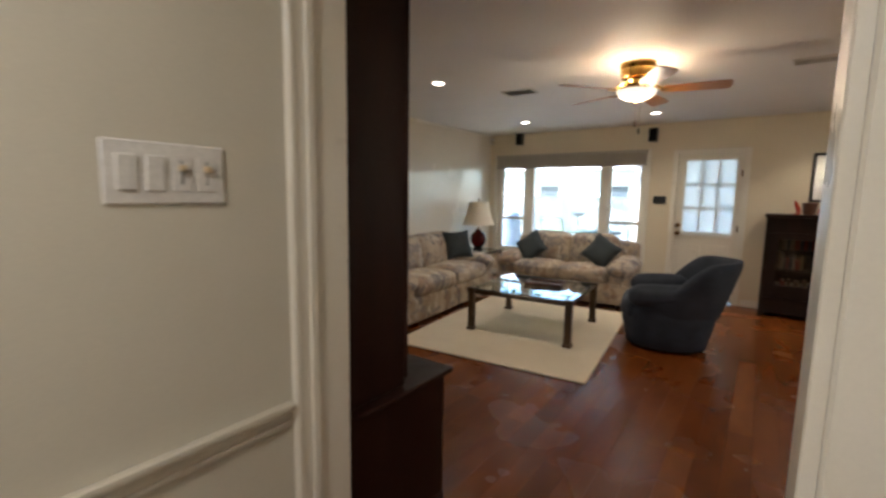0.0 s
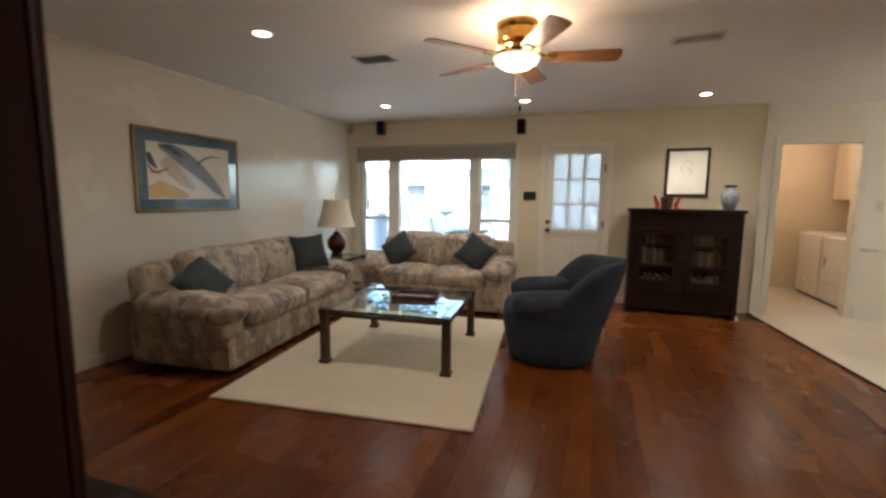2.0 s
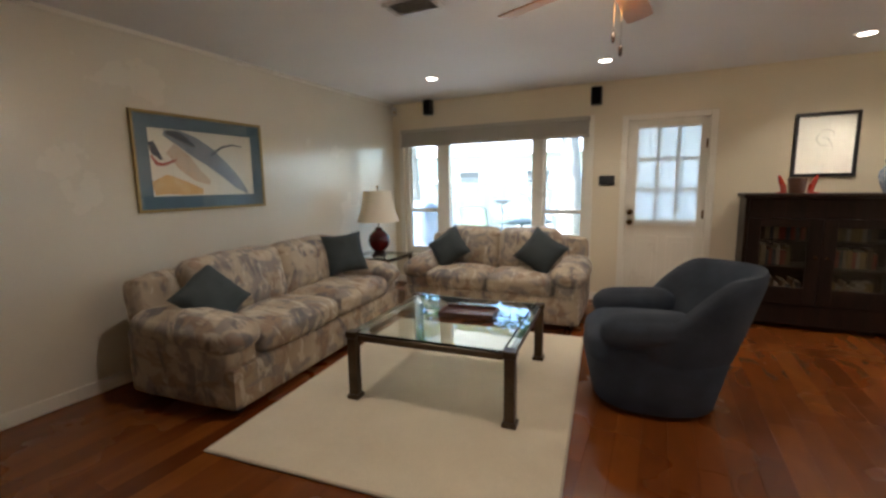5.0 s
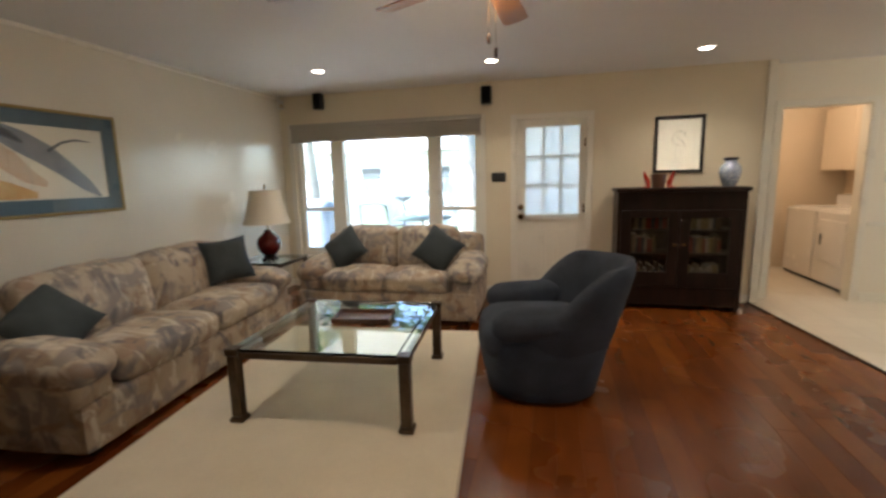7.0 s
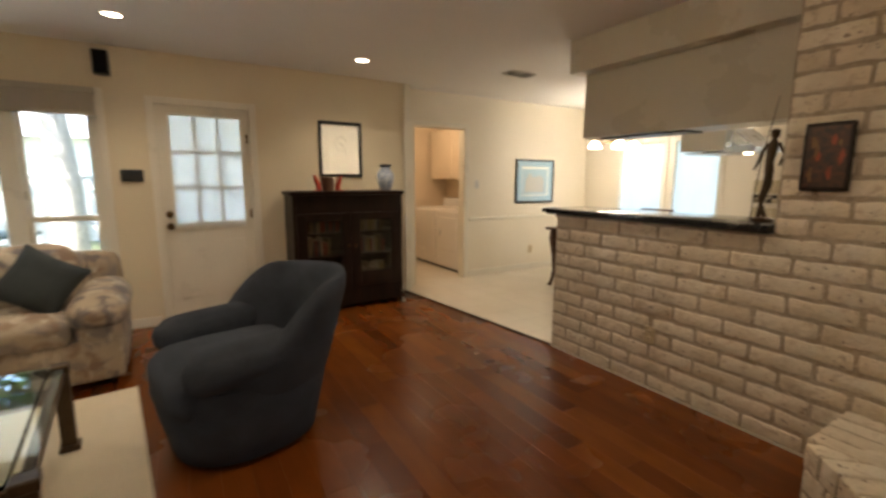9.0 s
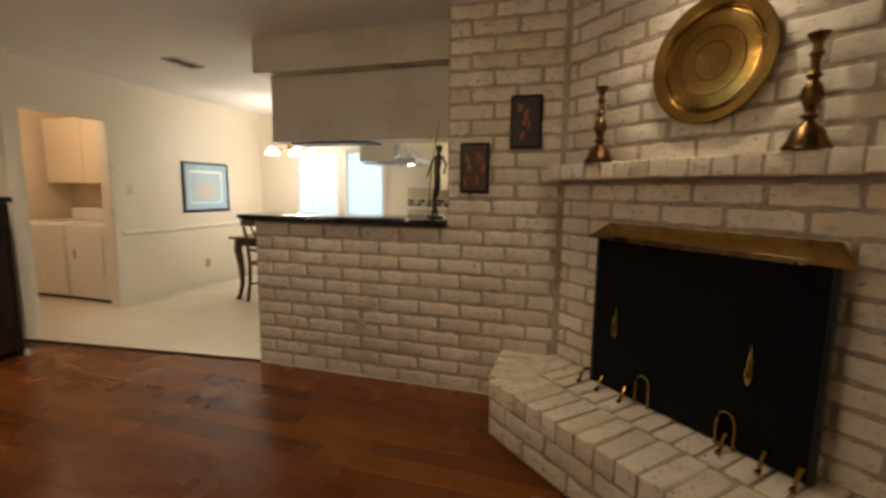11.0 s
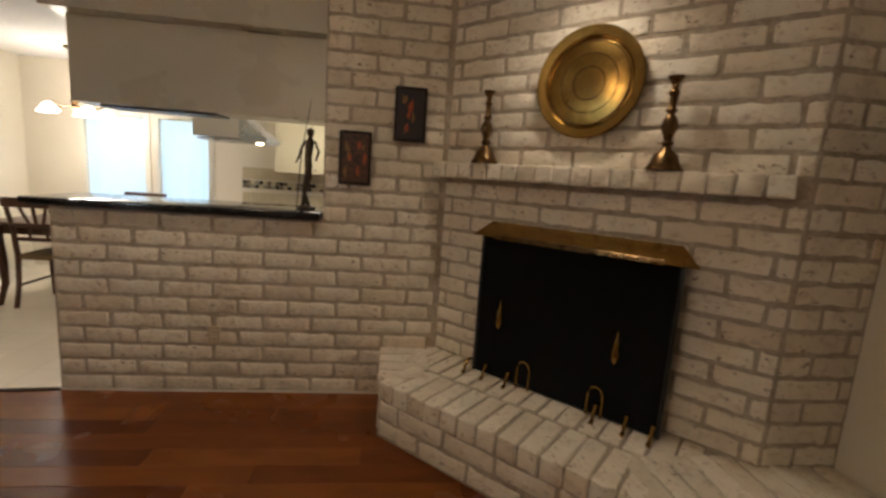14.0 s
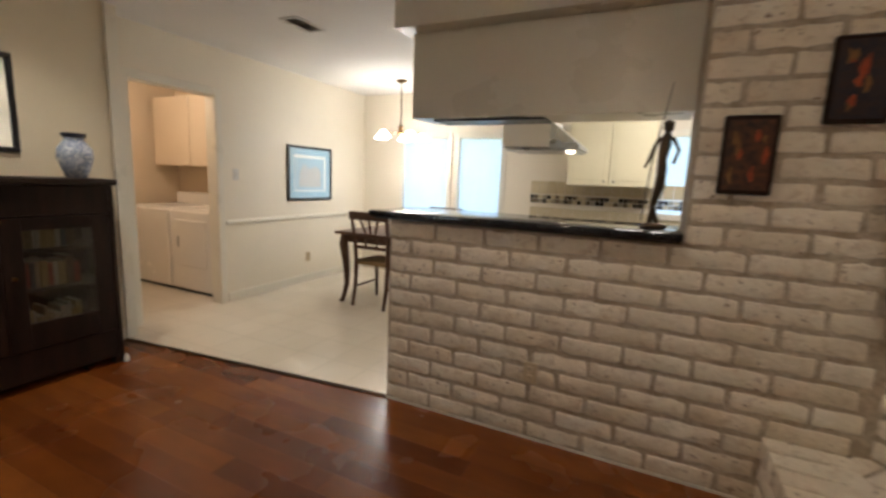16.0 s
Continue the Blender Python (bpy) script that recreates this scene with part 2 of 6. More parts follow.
def vinyl():
    m, nt, p = shader("cream_vinyl_tile")
    geo = nt.nodes.new("ShaderNodeNewGeometry")
    br = add(nt, "ShaderNodeTexBrick", Scale=1.0, Mortar_Size=0.004, Brick_Width=0.305, Row_Height=0.305)
    br.offset = 0.0
    br.inputs["Color1"].default_value = (0.66, 0.60, 0.50, 1)
    br.inputs["Color2"].default_value = (0.70, 0.64, 0.54, 1)
    br.inputs["Mortar"].default_value = (0.55, 0.50, 0.41, 1)
    nt.links.new(geo.outputs["Position"], br.inputs["Vector"])
    stain = ramp(nt, noise_of(nt, 2.2, 5), [(0.3, (0.9, 0.88, 0.84)), (0.7, (1, 1, 1))])
    nt.links.new(blend(nt, 1.0, br.outputs["Color"], stain, "MULTIPLY"), p.inputs["Base Color"])
    p.inputs["Roughness"].default_value = 0.28
    relief(nt, p, noise_of(nt, 30, 3), 0.06)
    return m


def limewash():
    m, nt, p = shader("limewashed_brick")
    info = nt.nodes.new("ShaderNodeObjectInfo")
    tone = ramp(nt, info.outputs["Random"], [(0.0, (0.72, 0.635, 0.50)), (0.25, (0.81, 0.74, 0.61)), (0.8, (0.86, 0.80, 0.675)), (1.0, (0.76, 0.67, 0.53))])
    patch = noise_of(nt, 5, 4)
    soft = ramp(nt, patch, [(0.3, (0.86, 0.83, 0.78)), (0.7, (1.04, 1.02, 1.0))])
    c = blend(nt, 1.0, tone, soft, "MULTIPLY")
    smear = ramp(nt, noise_of(nt, 19, 5, (1, 1, 1.5), 0.62, 0.3), [(0.34, (0.6, 0.6, 0.6)), (0.46, (0, 0, 0))])
    c = blend(nt, smear, c, (0.55, 0.43, 0.30))
    chip = ramp(nt, noise_of(nt, 27, 4, (1, 1, 1.4), 0.7, 0.2), [(0.30, (1, 1, 1)), (0.375, (0.4, 0.4, 0.4)), (0.41, (0, 0, 0))])
    where = ramp(nt, noise_of(nt, 3.2, 3), [(0.38, (0, 0, 0)), (0.52, (1, 1, 1))])
    c = blend(nt, blend(nt, 1.0, chip, where, "MULTIPLY"), c, (0.20, 0.105, 0.055))
    spots = ramp(nt, noise_of(nt, 70, 3), [(0.27, (0.75, 0.72, 0.68)), (0.4, (1, 1, 1))])
    c = blend(nt, 0.6, c, spots, "MULTIPLY")
    nt.links.new(c, p.inputs["Base Color"])
    p.inputs["Roughness"].default_value = 0.72
    relief(nt, p, noise_of(nt, 38, 5), 0.55, 0.012)
    return m


def floral():
    m, nt, p = shader("floral_sofa_cloth")
    warp = noise_of(nt, 1.6, 3, (1, 1, 1), 0.5, 0.8, True)
    leafy = noise_of(nt, 4.0, 3, (1.0, 2.2, 1.5), 0.5, 0.7, True)
    petal = noise_of(nt, 3.6, 3, (1.8, 1.0, 1.9), 0.5, 0.6, True)
    stalk = noise_of(nt, 5.0, 3, (2.6, 0.9, 1.3), 0.5, 0.8, True)
    shade = noise_of(nt, 4.2, 3, (2.2, 1.6, 0.8), 0.5, 0.5, True)
    c = ramp(nt, warp, [(0.32, (0.36, 0.285, 0.205)), (0.5, (0.50, 0.415, 0.315)), (0.68, (0.42, 0.35, 0.275))])
    c = blend(nt, ramp(nt, leafy, [(0.50, (0, 0, 0)), (0.59, (0.7, 0.7, 0.7))]), c, (0.21, 0.195, 0.20))
    c = blend(nt, ramp(nt, petal, [(0.53, (0, 0, 0)), (0.62, (0.7, 0.7, 0.7))]), c, (0.27, 0.18, 0.125))
    c = blend(nt, ramp(nt, stalk, [(0.56, (0, 0, 0)), (0.65, (0.7, 0.7, 0.7))]), c, (0.62, 0.55, 0.45))
    c = blend(nt, ramp(nt, shade, [(0.57, (0, 0, 0)), (0.65, (0.7, 0.7, 0.7))]), c, (0.115, 0.11, 0.135))
    weave = noise_of(nt, 320, 2, (1, 1, 1), local=True)
    c = blend(nt, 0.6, c, ramp(nt, weave, [(0.3, (0.8, 0.8, 0.8)), (0.7, (1, 1, 1))]), "MULTIPLY")
    nt.links.new(c, p.inputs["Base Color"])
    p.inputs["Roughness"].default_value = 0.9
    relief(nt, p, weave, 0.3, 0.004)
    return m


def delft():
    m, nt, p = shader("blue_white_porcelain")
    n = noise_of(nt, 26, 4, (1, 1, 1), 0.6, 1.5, True)
    c = ramp(nt, n, [(0.42, (0.55, 0.58, 0.62)), (0.5, (0.16, 0.21, 0.33)), (0.6, (0.46, 0.50, 0.56))])
    nt.links.new(c, p.inputs["Base Color"])
    p.inputs["Roughness"].default_value = 0.15
    return m


for dark in (DARKWOOD, MAHOG, BLUECLOTH, PILLOW, SCREENMESH):
    dark.node_tree.nodes["Principled BSDF"].inputs["Specular IOR Level"].default_value = 0.22
FLOORWOOD, VINYL, LIMEWASH, FLORAL, DELFT = floor_wood(), vinyl(), limewash(), floral(), delft()

# ---------------------------------------------------------------- mesh helpers


def box(bm, x0, x1, y0, y1, z0, z1, bevel=0.0, seg=1, m=None):
    mm = Matrix.Translation(((x0 + x1) / 2, (y0 + y1) / 2, (z0 + z1) / 2)) @ Matrix.Diagonal((abs(x1 - x0), abs(y1 - y0), abs(z1 - z0), 1))
    r = bmesh.ops.create_cube(bm, size=1, matrix=(m @ mm) if m else mm)
    if bevel:
        edges = list({e for v in r["verts"] for e in v.link_edges})
        bmesh.ops.bevel(bm, geom=edges, offset=bevel, segments=seg, affect="EDGES", profile=0.5)
    return bm


def lathe(bm, profile, n=24, m=None, sx=1.0, sy=1.0):
    m = m or Matrix()
    rings = []
    for r, z in profile:
        rings.append([bm.verts.new(m @ Vector((r * sx * math.cos(2 * math.pi * i / n), r * sy * math.sin(2 * math.pi * i / n), z))) for i in range(n)])
    for a, b in zip(rings, rings[1:]):
        for i in range(n):
            bm.faces.new((a[i], a[(i + 1) % n], b[(i + 1) % n], b[i]))
    bm.faces.new(rings[0][::-1])
    bm.faces.new(rings[-1])
    return bm


def tube(bm, pts, radius, n=8):
    pts = [Vector(p) for p in pts]
    radii = radius if isinstance(radius, (list, tuple)) else [radius] * len(pts)
    rings = []
    for i, p in enumerate(pts):
        d = (pts[min(i + 1, len(pts) - 1)] - pts[max(i - 1, 0)]).normalized()
        side = d.cross(Vector((0, 0, 1)) if abs(d.z) < 0.9 else Vector((1, 0, 0))).normalized()
        up = side.cross(d)
        rings.append([bm.verts.new(p + radii[i] * (math.cos(2 * math.pi * k / n) * side + math.sin(2 * math.pi * k / n) * up)) for k in range(n)])
    for a, b in zip(rings, rings[1:]):
        for k in range(n):
            bm.faces.new((a[k], a[(k + 1) % n], b[(k + 1) % n], b[k]))
    bm.faces.new(rings[0][::-1])
    bm.faces.new(rings[-1])
    return bm


def prism(bm, outline, z0, z1):
    low = [bm.verts.new((x, y, z0)) for x, y in outline]
    top = [bm.verts.new((x, y, z1)) for x, y in outline]
    n = len(outline)
    for i in range(n):
        bm.faces.new((low[i], low[(i + 1) % n], top[(i + 1) % n], top[i]))
    bm.faces.new(low[::-1])
    bm.faces.new(top)
    bmesh.ops.recalc_face_normals(bm, faces=bm.faces[:])
    return bm


def soft(bm, size, radius, puff=(0, 0, 0), m=None, cuts=9, lumps=0.0, seed=0):
    """A stuffed block: rounded edges, faces that bulge, slight lumps."""
    m = m or Matrix()
    r = bmesh.ops.create_cube(bm, size=2)
    edges = list({e for v in r["verts"] for e in v.link_edges})
    bmesh.ops.subdivide_edges(bm, edges=edges, cuts=cuts, use_grid_fill=True)
    verts = bm.verts[:]
    h = Vector(size) / 2
    for v in verts:
        u = v.co.copy()
        p = Vector([u[i] * h[i] for i in range(3)])
        inner = Vector([max(-(h[i] - radius), min(h[i] - radius, p[i])) for i in range(3)])
        d = p - inner
        q = inner + d.normalized() * radius if d.length > 1e-9 else p
        for i in range(3):
            j, k = (i + 1) % 3, (i + 2) % 3
            q[i] += puff[i] * u[i] * (1 - u[j] ** 2) * (1 - u[k] ** 2)
        if lumps:
            q += lumps * noise.noise_vector(q * 6 + Vector((seed, 0, 0)))
        v.co = m @ q
    return bm


def mesh_of(name, bm, material, smooth=None):
    me = bpy.data.meshes.new(name)
    bmesh.ops.recalc_face_normals(bm, faces=bm.faces[:])
    bm.to_mesh(me)
    bm.free()
    me.materials.append(material)
    if smooth:
        for poly in me.polygons:
            poly.use_smooth = True
        me.set_sharp_from_angle(angle=radians(smooth))
    return me


def part(name, bm, material, parent, label="", smooth=35):
    ob = new(name, mesh_of(name, bm, material, smooth))
    ob.parent = parent
    if label:
        tagged(ob, label)
    return ob


def thing(name, m, label, category, group=""):
    ob = new(name)
    ob.empty_display_size = 0.1
    ob.matrix_world = m
    return tagged(ob, label, category, group)


def structure(name, bm, material, label, category, smooth=35):
    ob = new(name, mesh_of(name, bm, material, smooth))
    return tagged(ob, label, category, kind="structure")


def B(*args, **kw):
    return box(bmesh.new(), *args, **kw)


# ---------------------------------------------------------------- structure
TH = 0.16
bm = B(LEFT - TH, BRICK + 0.1, BACK - 3.0, FAR + TH, -0.12, -0.014)
floor_living = structure("floor", bm, DARKWOOD, "reddish-brown cherry plank floor, glossy and slightly worn", "floor")

# ground outside and the slab under the other rooms
bm = B(-80, 80, -80, 120, -0.5, -0.16)
structure("ground", bm, GRASS, "green backyard lawn beyond the windows", "lawn")
bm = B(-4, 6, FAR + TH, 11.0, -0.16, -0.09)
structure("pavement", bm, PATIO, "pale concrete patio slab behind the house", "patio")
bm = bmesh.new()
prism(bm, [(5.90, FAR + 0.04), (6.147, 4.255), (6.35, 4.255), (6.35, 0.2), (9.4, 0.2), (9.4, 8.8), (5.92, 8.8)], -0.1, 0.004)
structure("floor_dining", bm, VINYL, "cream vinyl tile floor of the dining room", "floor")
bm = B(LEFT - TH, 9.5, BACK - 3.0, 9.0, CEIL, CEIL + 0.1)
structure("ceiling", bm, CEILING, "off-white painted plaster ceiling", "ceiling")
bm = B(LEFT - TH - 0.4, 9.8, BACK - 3.4, 9.3, CEIL + 0.102, CEIL + 0.35)
structure("roof_slab", bm, ROOFING, "grey roof over the rooms", "roof")

# window wall with a wide window and a door opening
WX0, WX1, WZ0, WZ1 = 0.61, 3.04, 0.42, 2.06
DX0, DX1, DZ1 = 3.445, 4.235, 2.03
bm = bmesh.new()
box(bm, LEFT - TH, WX0, FAR, FAR + TH, -0.05, CEIL)
box(bm, WX0, WX1, FAR, FAR + TH, -0.05, WZ0)
box(bm, WX0, WX1, FAR, FAR + TH, WZ1, CEIL)
box(bm, WX1, DX0, FAR, FAR + TH, -0.05, CEIL)
box(bm, DX0, DX1, FAR, FAR + TH, DZ1, CEIL)
box(bm, DX1, 5.93, FAR, FAR + TH, -0.05, CEIL)
structure("wall_north", bm, WALL, "cream painted wall with a wide window and a door", "wall")
structure("wall_west", B(LEFT - TH, LEFT, HY - 0.14, FAR, -0.05, CEIL), WALLGLOSS, "cream painted panelled wall behind the long sofa", "wall")
HX0, HX1 = 3.43, 4.566
bm = bmesh.new()
box(bm, LEFT, HX0 - 0.02, HY - 0.14, HY, -0.05, CEIL)
box(bm, HX1 + 0.02, BRICK + 0.5, HY - 0.14, BACK, -0.05, CEIL)
box(bm, HX0 - 0.02, HX1 + 0.02, HY - 0.14, HY, 2.14, CEIL)
structure("wall_south", bm, WALL, "cream painted wall with the doorway from the hall", "wall")
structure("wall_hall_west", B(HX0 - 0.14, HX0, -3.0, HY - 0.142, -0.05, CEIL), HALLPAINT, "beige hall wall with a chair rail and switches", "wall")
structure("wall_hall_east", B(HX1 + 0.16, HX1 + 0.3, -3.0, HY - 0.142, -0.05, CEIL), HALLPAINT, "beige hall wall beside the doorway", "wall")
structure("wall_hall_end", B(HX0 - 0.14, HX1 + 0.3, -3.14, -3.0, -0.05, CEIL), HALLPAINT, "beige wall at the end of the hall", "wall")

# dining room, laundry and kitchen shell
LY = 6.72
LX0, LX1, LZ = 6.15, 6.92, 2.03
bm = bmesh.new()
box(bm, 5.94, LX0, LY, LY + 0.12, -0.05, CEIL)
box(bm, LX0, LX1, LY, LY + 0.12, LZ, CEIL)
box(bm, LX1, 9.4, LY, LY + 0.12, -0.05, CEIL)
structure("wall_dining_north", bm, DINING, "pale cream dining wall with a laundry door", "wall")
structure("wall_jog", B(5.932, 5.995, FAR + 0.004, LY + 0.11, -0.05, CEIL), TRIM, "short white wall return beside the bookcase", "wall")
EX = 9.3
windows_e = [(4.63, 5.24, 0.86, 1.89), (5.37, 6.07, 0.86, 1.89), (2.25, 2.88, 1.05, 1.9)]
bm = bmesh.new()
ys = [0.2, 2.25, 2.88, 4.63, 5.24, 5.37, 6.07, LY]
for a, b in zip(ys, ys[1:]):
    hit = [w for w in windows_e if abs(w[0] - a) < 0.01 and abs(w[1] - b) < 0.01]
    if hit:
        box(bm, EX, EX + 0.14, a, b, -0.05, hit[0][2])
        box(bm, EX, EX + 0.14, a, b, hit[0][3], CEIL)
    else:
        box(bm, EX, EX + 0.14, a, b, -0.05, CEIL)
structure("wall_dining_east", bm, DINING, "pale cream wall with dining and kitchen windows", "wall")
structure("wall_kitchen_south", B(6.65, EX, 0.1, 0.24, -0.05, CEIL), DINING, "pale wall closing the kitchen", "wall")
structure("wall_laundry_north", B(5.94, 8.2, 8.55, 8.67, -0.05, CEIL), LAUNDRY, "warm cream laundry wall", "wall")
structure("wall_laundry_west", B(5.82, 5.94, LY + 0.122, 8.67, -0.05, CEIL), LAUNDRY, "warm cream laundry side wall", "wall")
structure("wall_laundry_east", B(7.75, 7.87, LY + 0.122, 8.55, -0.05, CEIL), LAUNDRY, "warm cream laundry wall behind the machines", "wall")

# brick half wall, its pier and the fireplace breast: mortar cores, bricks come last
COURSE, BLEN, PROUD = 0.0975, 0.288, 0.0045
bm = B(BRICK, BRICK + 0.2, 2.762, 4.25, -0.05, 1.096)
half_wall = structure("wall_brick_half", bm, MORTAR, "white limewashed brick half wall under the bar counter", "wall")
bm = B(BRICK, BRICK + 0.45, 1.95, 2.76, -0.05, CEIL)
pier = structure("wall_brick_pier", bm, MORTAR, "white limewashed brick pier beside the fireplace", "wall")
U = Vector((-0.7005, -0.7137, 0)).normalized()
N = Vector((U.y, -U.x, 0))
FIRE = Matrix(((U.x, N.x, 0, 6.182), (U.y, N.y, 0, 2.058), (0, 0, 1, 0), (0, 0, 0, 1)))
FLEN = 1.752
OPEN = (0.50, 1.33, 0.30, 0.98)
breast = tagged(new("wall_fireplace_breast"), "white limewashed brick chimney breast set across the corner", "fireplace", kind="structure")
part("side_core", B(-0.25, OPEN[0], -0.5, 0, -0.05, CEIL, m=FIRE), MORTAR, breast)
part("side_core", B(OPEN[1], FLEN, -0.25, 0, -0.05, CEIL, m=FIRE), MORTAR, breast)
part("upper_core", B(OPEN[0], OPEN[1], -0.5, 0, OPEN[3], CEIL, m=FIRE), MORTAR, breast)
part("firebox_back", B(OPEN[0], OPEN[1], -0.5, -0.4, -0.05, OPEN[3], m=FIRE), MORTAR, breast)
EDGE = (6.182 + U.x * FLEN, 2.058 + U.y * FLEN)
fire_return = structure("wall_fireplace_return", B(EDGE[0] + 0.004, EDGE[0] + 0.3, BACK, EDGE[1] - 0.004, -0.05, CEIL), MORTAR, "white limewashed brick return of the chimney breast", "fireplace")
HEARTH = 0.315
HF0, HF1 = Vector((5.68, 2.37, 0)), Vector((4.77, 1.40, 0))
bm = bmesh.new()
prism(bm, [(6.15, 2.37), (5.68, 2.37), (4.77, 1.40), (4.77, BACK), (EDGE[0] + 0.1, BACK), (6.15, 2.0)], -0.03, HEARTH - 0.01)
hearth = structure("hearth", bm, MORTAR, "raised hearth of white limewashed brick", "hearth")

# soffit over the bar: flat panel and a deeper box above it
bm = B(6.48, 6.80, 2.762, 4.32, 1.705, 2.203)
structure("soffit_panel", bm, SOFFIT, "beige painted back of wall cabinets over the bar", "soffit")
bm = B(6.36, 6.86, 2.762, 4.385, 2.205, CEIL)
structure("soffit_box", bm, SOFFIT, "beige painted soffit box at the ceiling", "soffit")
structure("soffit_light_strip", B(6.55, 6.76, 3.5, 4.2, 1.693, 1.704), BLACK, "dark strip fitting under the wall cabinets", "fitting")

# trim
structure("trim_corner", B(5.905, 5.932, FAR - 0.022, FAR + 0.003, 0, CEIL - 0.001), TRIM, "white vertical corner trim", "trim")
bm = bmesh.new()
box(bm, LEFT, LEFT + 0.014, BACK, FAR, 0, 0.09, 0.003)
structure("baseboard_west", bm, TRIM, "cream painted baseboard", "baseboard")
bm = bmesh.new()
for a, b in ((LEFT + 0.016, DX0 - 0.08), (DX1 + 0.08, 5.90)):
    box(bm, a, b, FAR - 0.014, FAR, 0, 0.09, 0.003)
structure("baseboard_north", bm, TRIM, "cream painted baseboard", "baseboard")
bm = B(LEFT, LEFT + 0.022, BACK, FAR - 0.002, CEIL - 0.035, CEIL - 0.001, 0.006)
structure("trim_crown_west", bm, TRIM, "narrow white ceiling moulding", "trim")
bm = bmesh.new()
box(bm, LX1 + 0.08, 9.298, LY - 0.012, LY, 0, 0.1, 0.003)
structure("baseboard_dining", bm, TRIM, "white dining baseboard", "baseboard")
bm = bmesh.new()
box(bm, LX1 + 0.08, 9.298, LY - 0.018, LY, 0.80, 0.845, 0.006)
structure("trim_chair_rail", bm, TRIM, "white chair rail in the dining room", "trim")
bm = bmesh.new()
tube(bm, [(5.90, FAR - 0.01, 0.004), (6.146, 4.24, 0.004)], 0.012, 6)
structure("trim_threshold", bm, BRONZE, "metal strip between wood and vinyl floors", "trim")
structure("baseboard_hearth", B(BRICK - 0.015, BRICK - 0.0095, 2.385, 4.25, 0, 0.012), TRIM, "thin paint line at the foot of the brick wall", "trim")

# doorway from the hall
hall_casing = tagged(new("door_casing_hall"), "white painted casing of the hall doorway", "trim", kind="structure")
part("jamb", B(HX0 - 0.019, HX0 + 0.008, HY - 0.124, HY + 0.004, 0, 2.12, 0.003), TRIM, hall_casing)
part("jamb", B(HX1 - 0.02, HX1 + 0.019, HY - 0.16, BACK + 0.004, 0, 2.12, 0.003), TRIM, hall_casing)
part("head", B(HX0 + 0.008, HX1 - 0.02, HY - 0.16, HY + 0.004, 2.08, 2.12, 0.003), TRIM, hall_casing)
board = part("casing_board", B(HX0 + 0.001, HX0 + 0.016, HY - 0.21, HY - 0.126, 0, 2.19, 0.005), TRIM, hall_casing)
part("bead", B(HX0 + 0.016, HX0 + 0.026, HY - 0.155, HY - 0.126, 0, 2.19, 0.004), TRIM, board)
part("bead", B(HX0 + 0.016, HX0 + 0.022, HY - 0.205, HY - 0.185, 0, 2.19, 0.003), TRIM, board)
part("casing_board", B(HX1, HX1 + 0.14, HY - 0.185, HY - 0.162, 0, 2.19, 0.005), TRIM, hall_casing)
bm = bmesh.new()
box(bm, HX0, HX0 + 0.014, -2.9, HY - 0.215, 0.750, 0.770, 0.005, 2)
box(bm, HX0, HX0 + 0.018, -2.9, HY - 0.215, 0.770, 0.800, 0.006, 2)
box(bm, HX0, HX0 + 0.030, -2.9, HY - 0.215, 0.800, 0.823, 0.006, 2)
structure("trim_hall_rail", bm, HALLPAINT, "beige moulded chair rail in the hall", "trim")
bm = B(HX0, HX0 + 0.014, -2.9, HY - 0.215, 0, 0.1, 0.004)
structure("baseboard_hall", bm, TRIM, "painted hall baseboard", "baseboard")

# ---------------------------------------------------------------- window and doors
window = tagged(new("window_1"), "wide three-part window with white frames, sunlit yard behind", "window", kind="structure")
FY0, FY1 = FAR + 0.02, FAR + 0.10
bm = bmesh.new()
box(bm, WX0, WX0 + 0.06, FY0, FY1, WZ0, WZ1, 0.004)
box(bm, WX1 - 0.05, WX1, FY0, FY1, WZ0, WZ1, 0.004)
box(bm, WX0 + 0.06, WX1 - 0.05, FY0, FY1, WZ1 - 0.06, WZ1, 0.004)
box(bm, WX0 + 0.06, WX1 - 0.05, FY0, FY1, WZ0, WZ0 + 0.06, 0.004)
part("window_frame", bm, TRIM, window)
for x0, x1 in ((1.117, 1.29), (2.395, 2.53)):
    part("mullion", B(x0, x1, FAR - 0.006, FY1, WZ0 + 0.06, WZ1 - 0.06, 0.008), TRIM, window)
for x0, x1 in ((0.67, 1.117), (2.53, 2.99)):
    bm = bmesh.new()
    for z0, z1, yy in ((WZ0 + 0.06, 1.05, 0.035), (1.00, WZ1 - 0.06, 0.062)):
        box(bm, x0, x0 + 0.025, FAR + yy, FAR + yy + 0.024, z0, z1, 0.003)
        box(bm, x1 - 0.025, x1, FAR + yy, FAR + yy + 0.024, z0, z1, 0.003)
        box(bm, x0 + 0.025, x1 - 0.025, FAR + yy, FAR + yy + 0.024, z0, z0 + 0.04, 0.003)
        box(bm, x0 + 0.025, x1 - 0.025, FAR + yy, FAR + yy + 0.024, z1 - 0.035, z1, 0.003)
    part("sash", bm, TRIM, window)
for x0, x1 in ((0.67, 1.117), (1.29, 2.395), (2.53, 2.99)):
    pane = part("pane", B(x0, x1, FAR + 0.072, FAR + 0.076, WZ0 + 0.06, WZ1 - 0.06), GLASS, window)
    pane.visible_shadow = False
part("window_sill", B(WX0 - 0.04, WX1 + 0.04, FAR - 0.05, FAR + 0.019, WZ0 - 0.03, WZ0, 0.006), TRIM, window)
bm = bmesh.new()
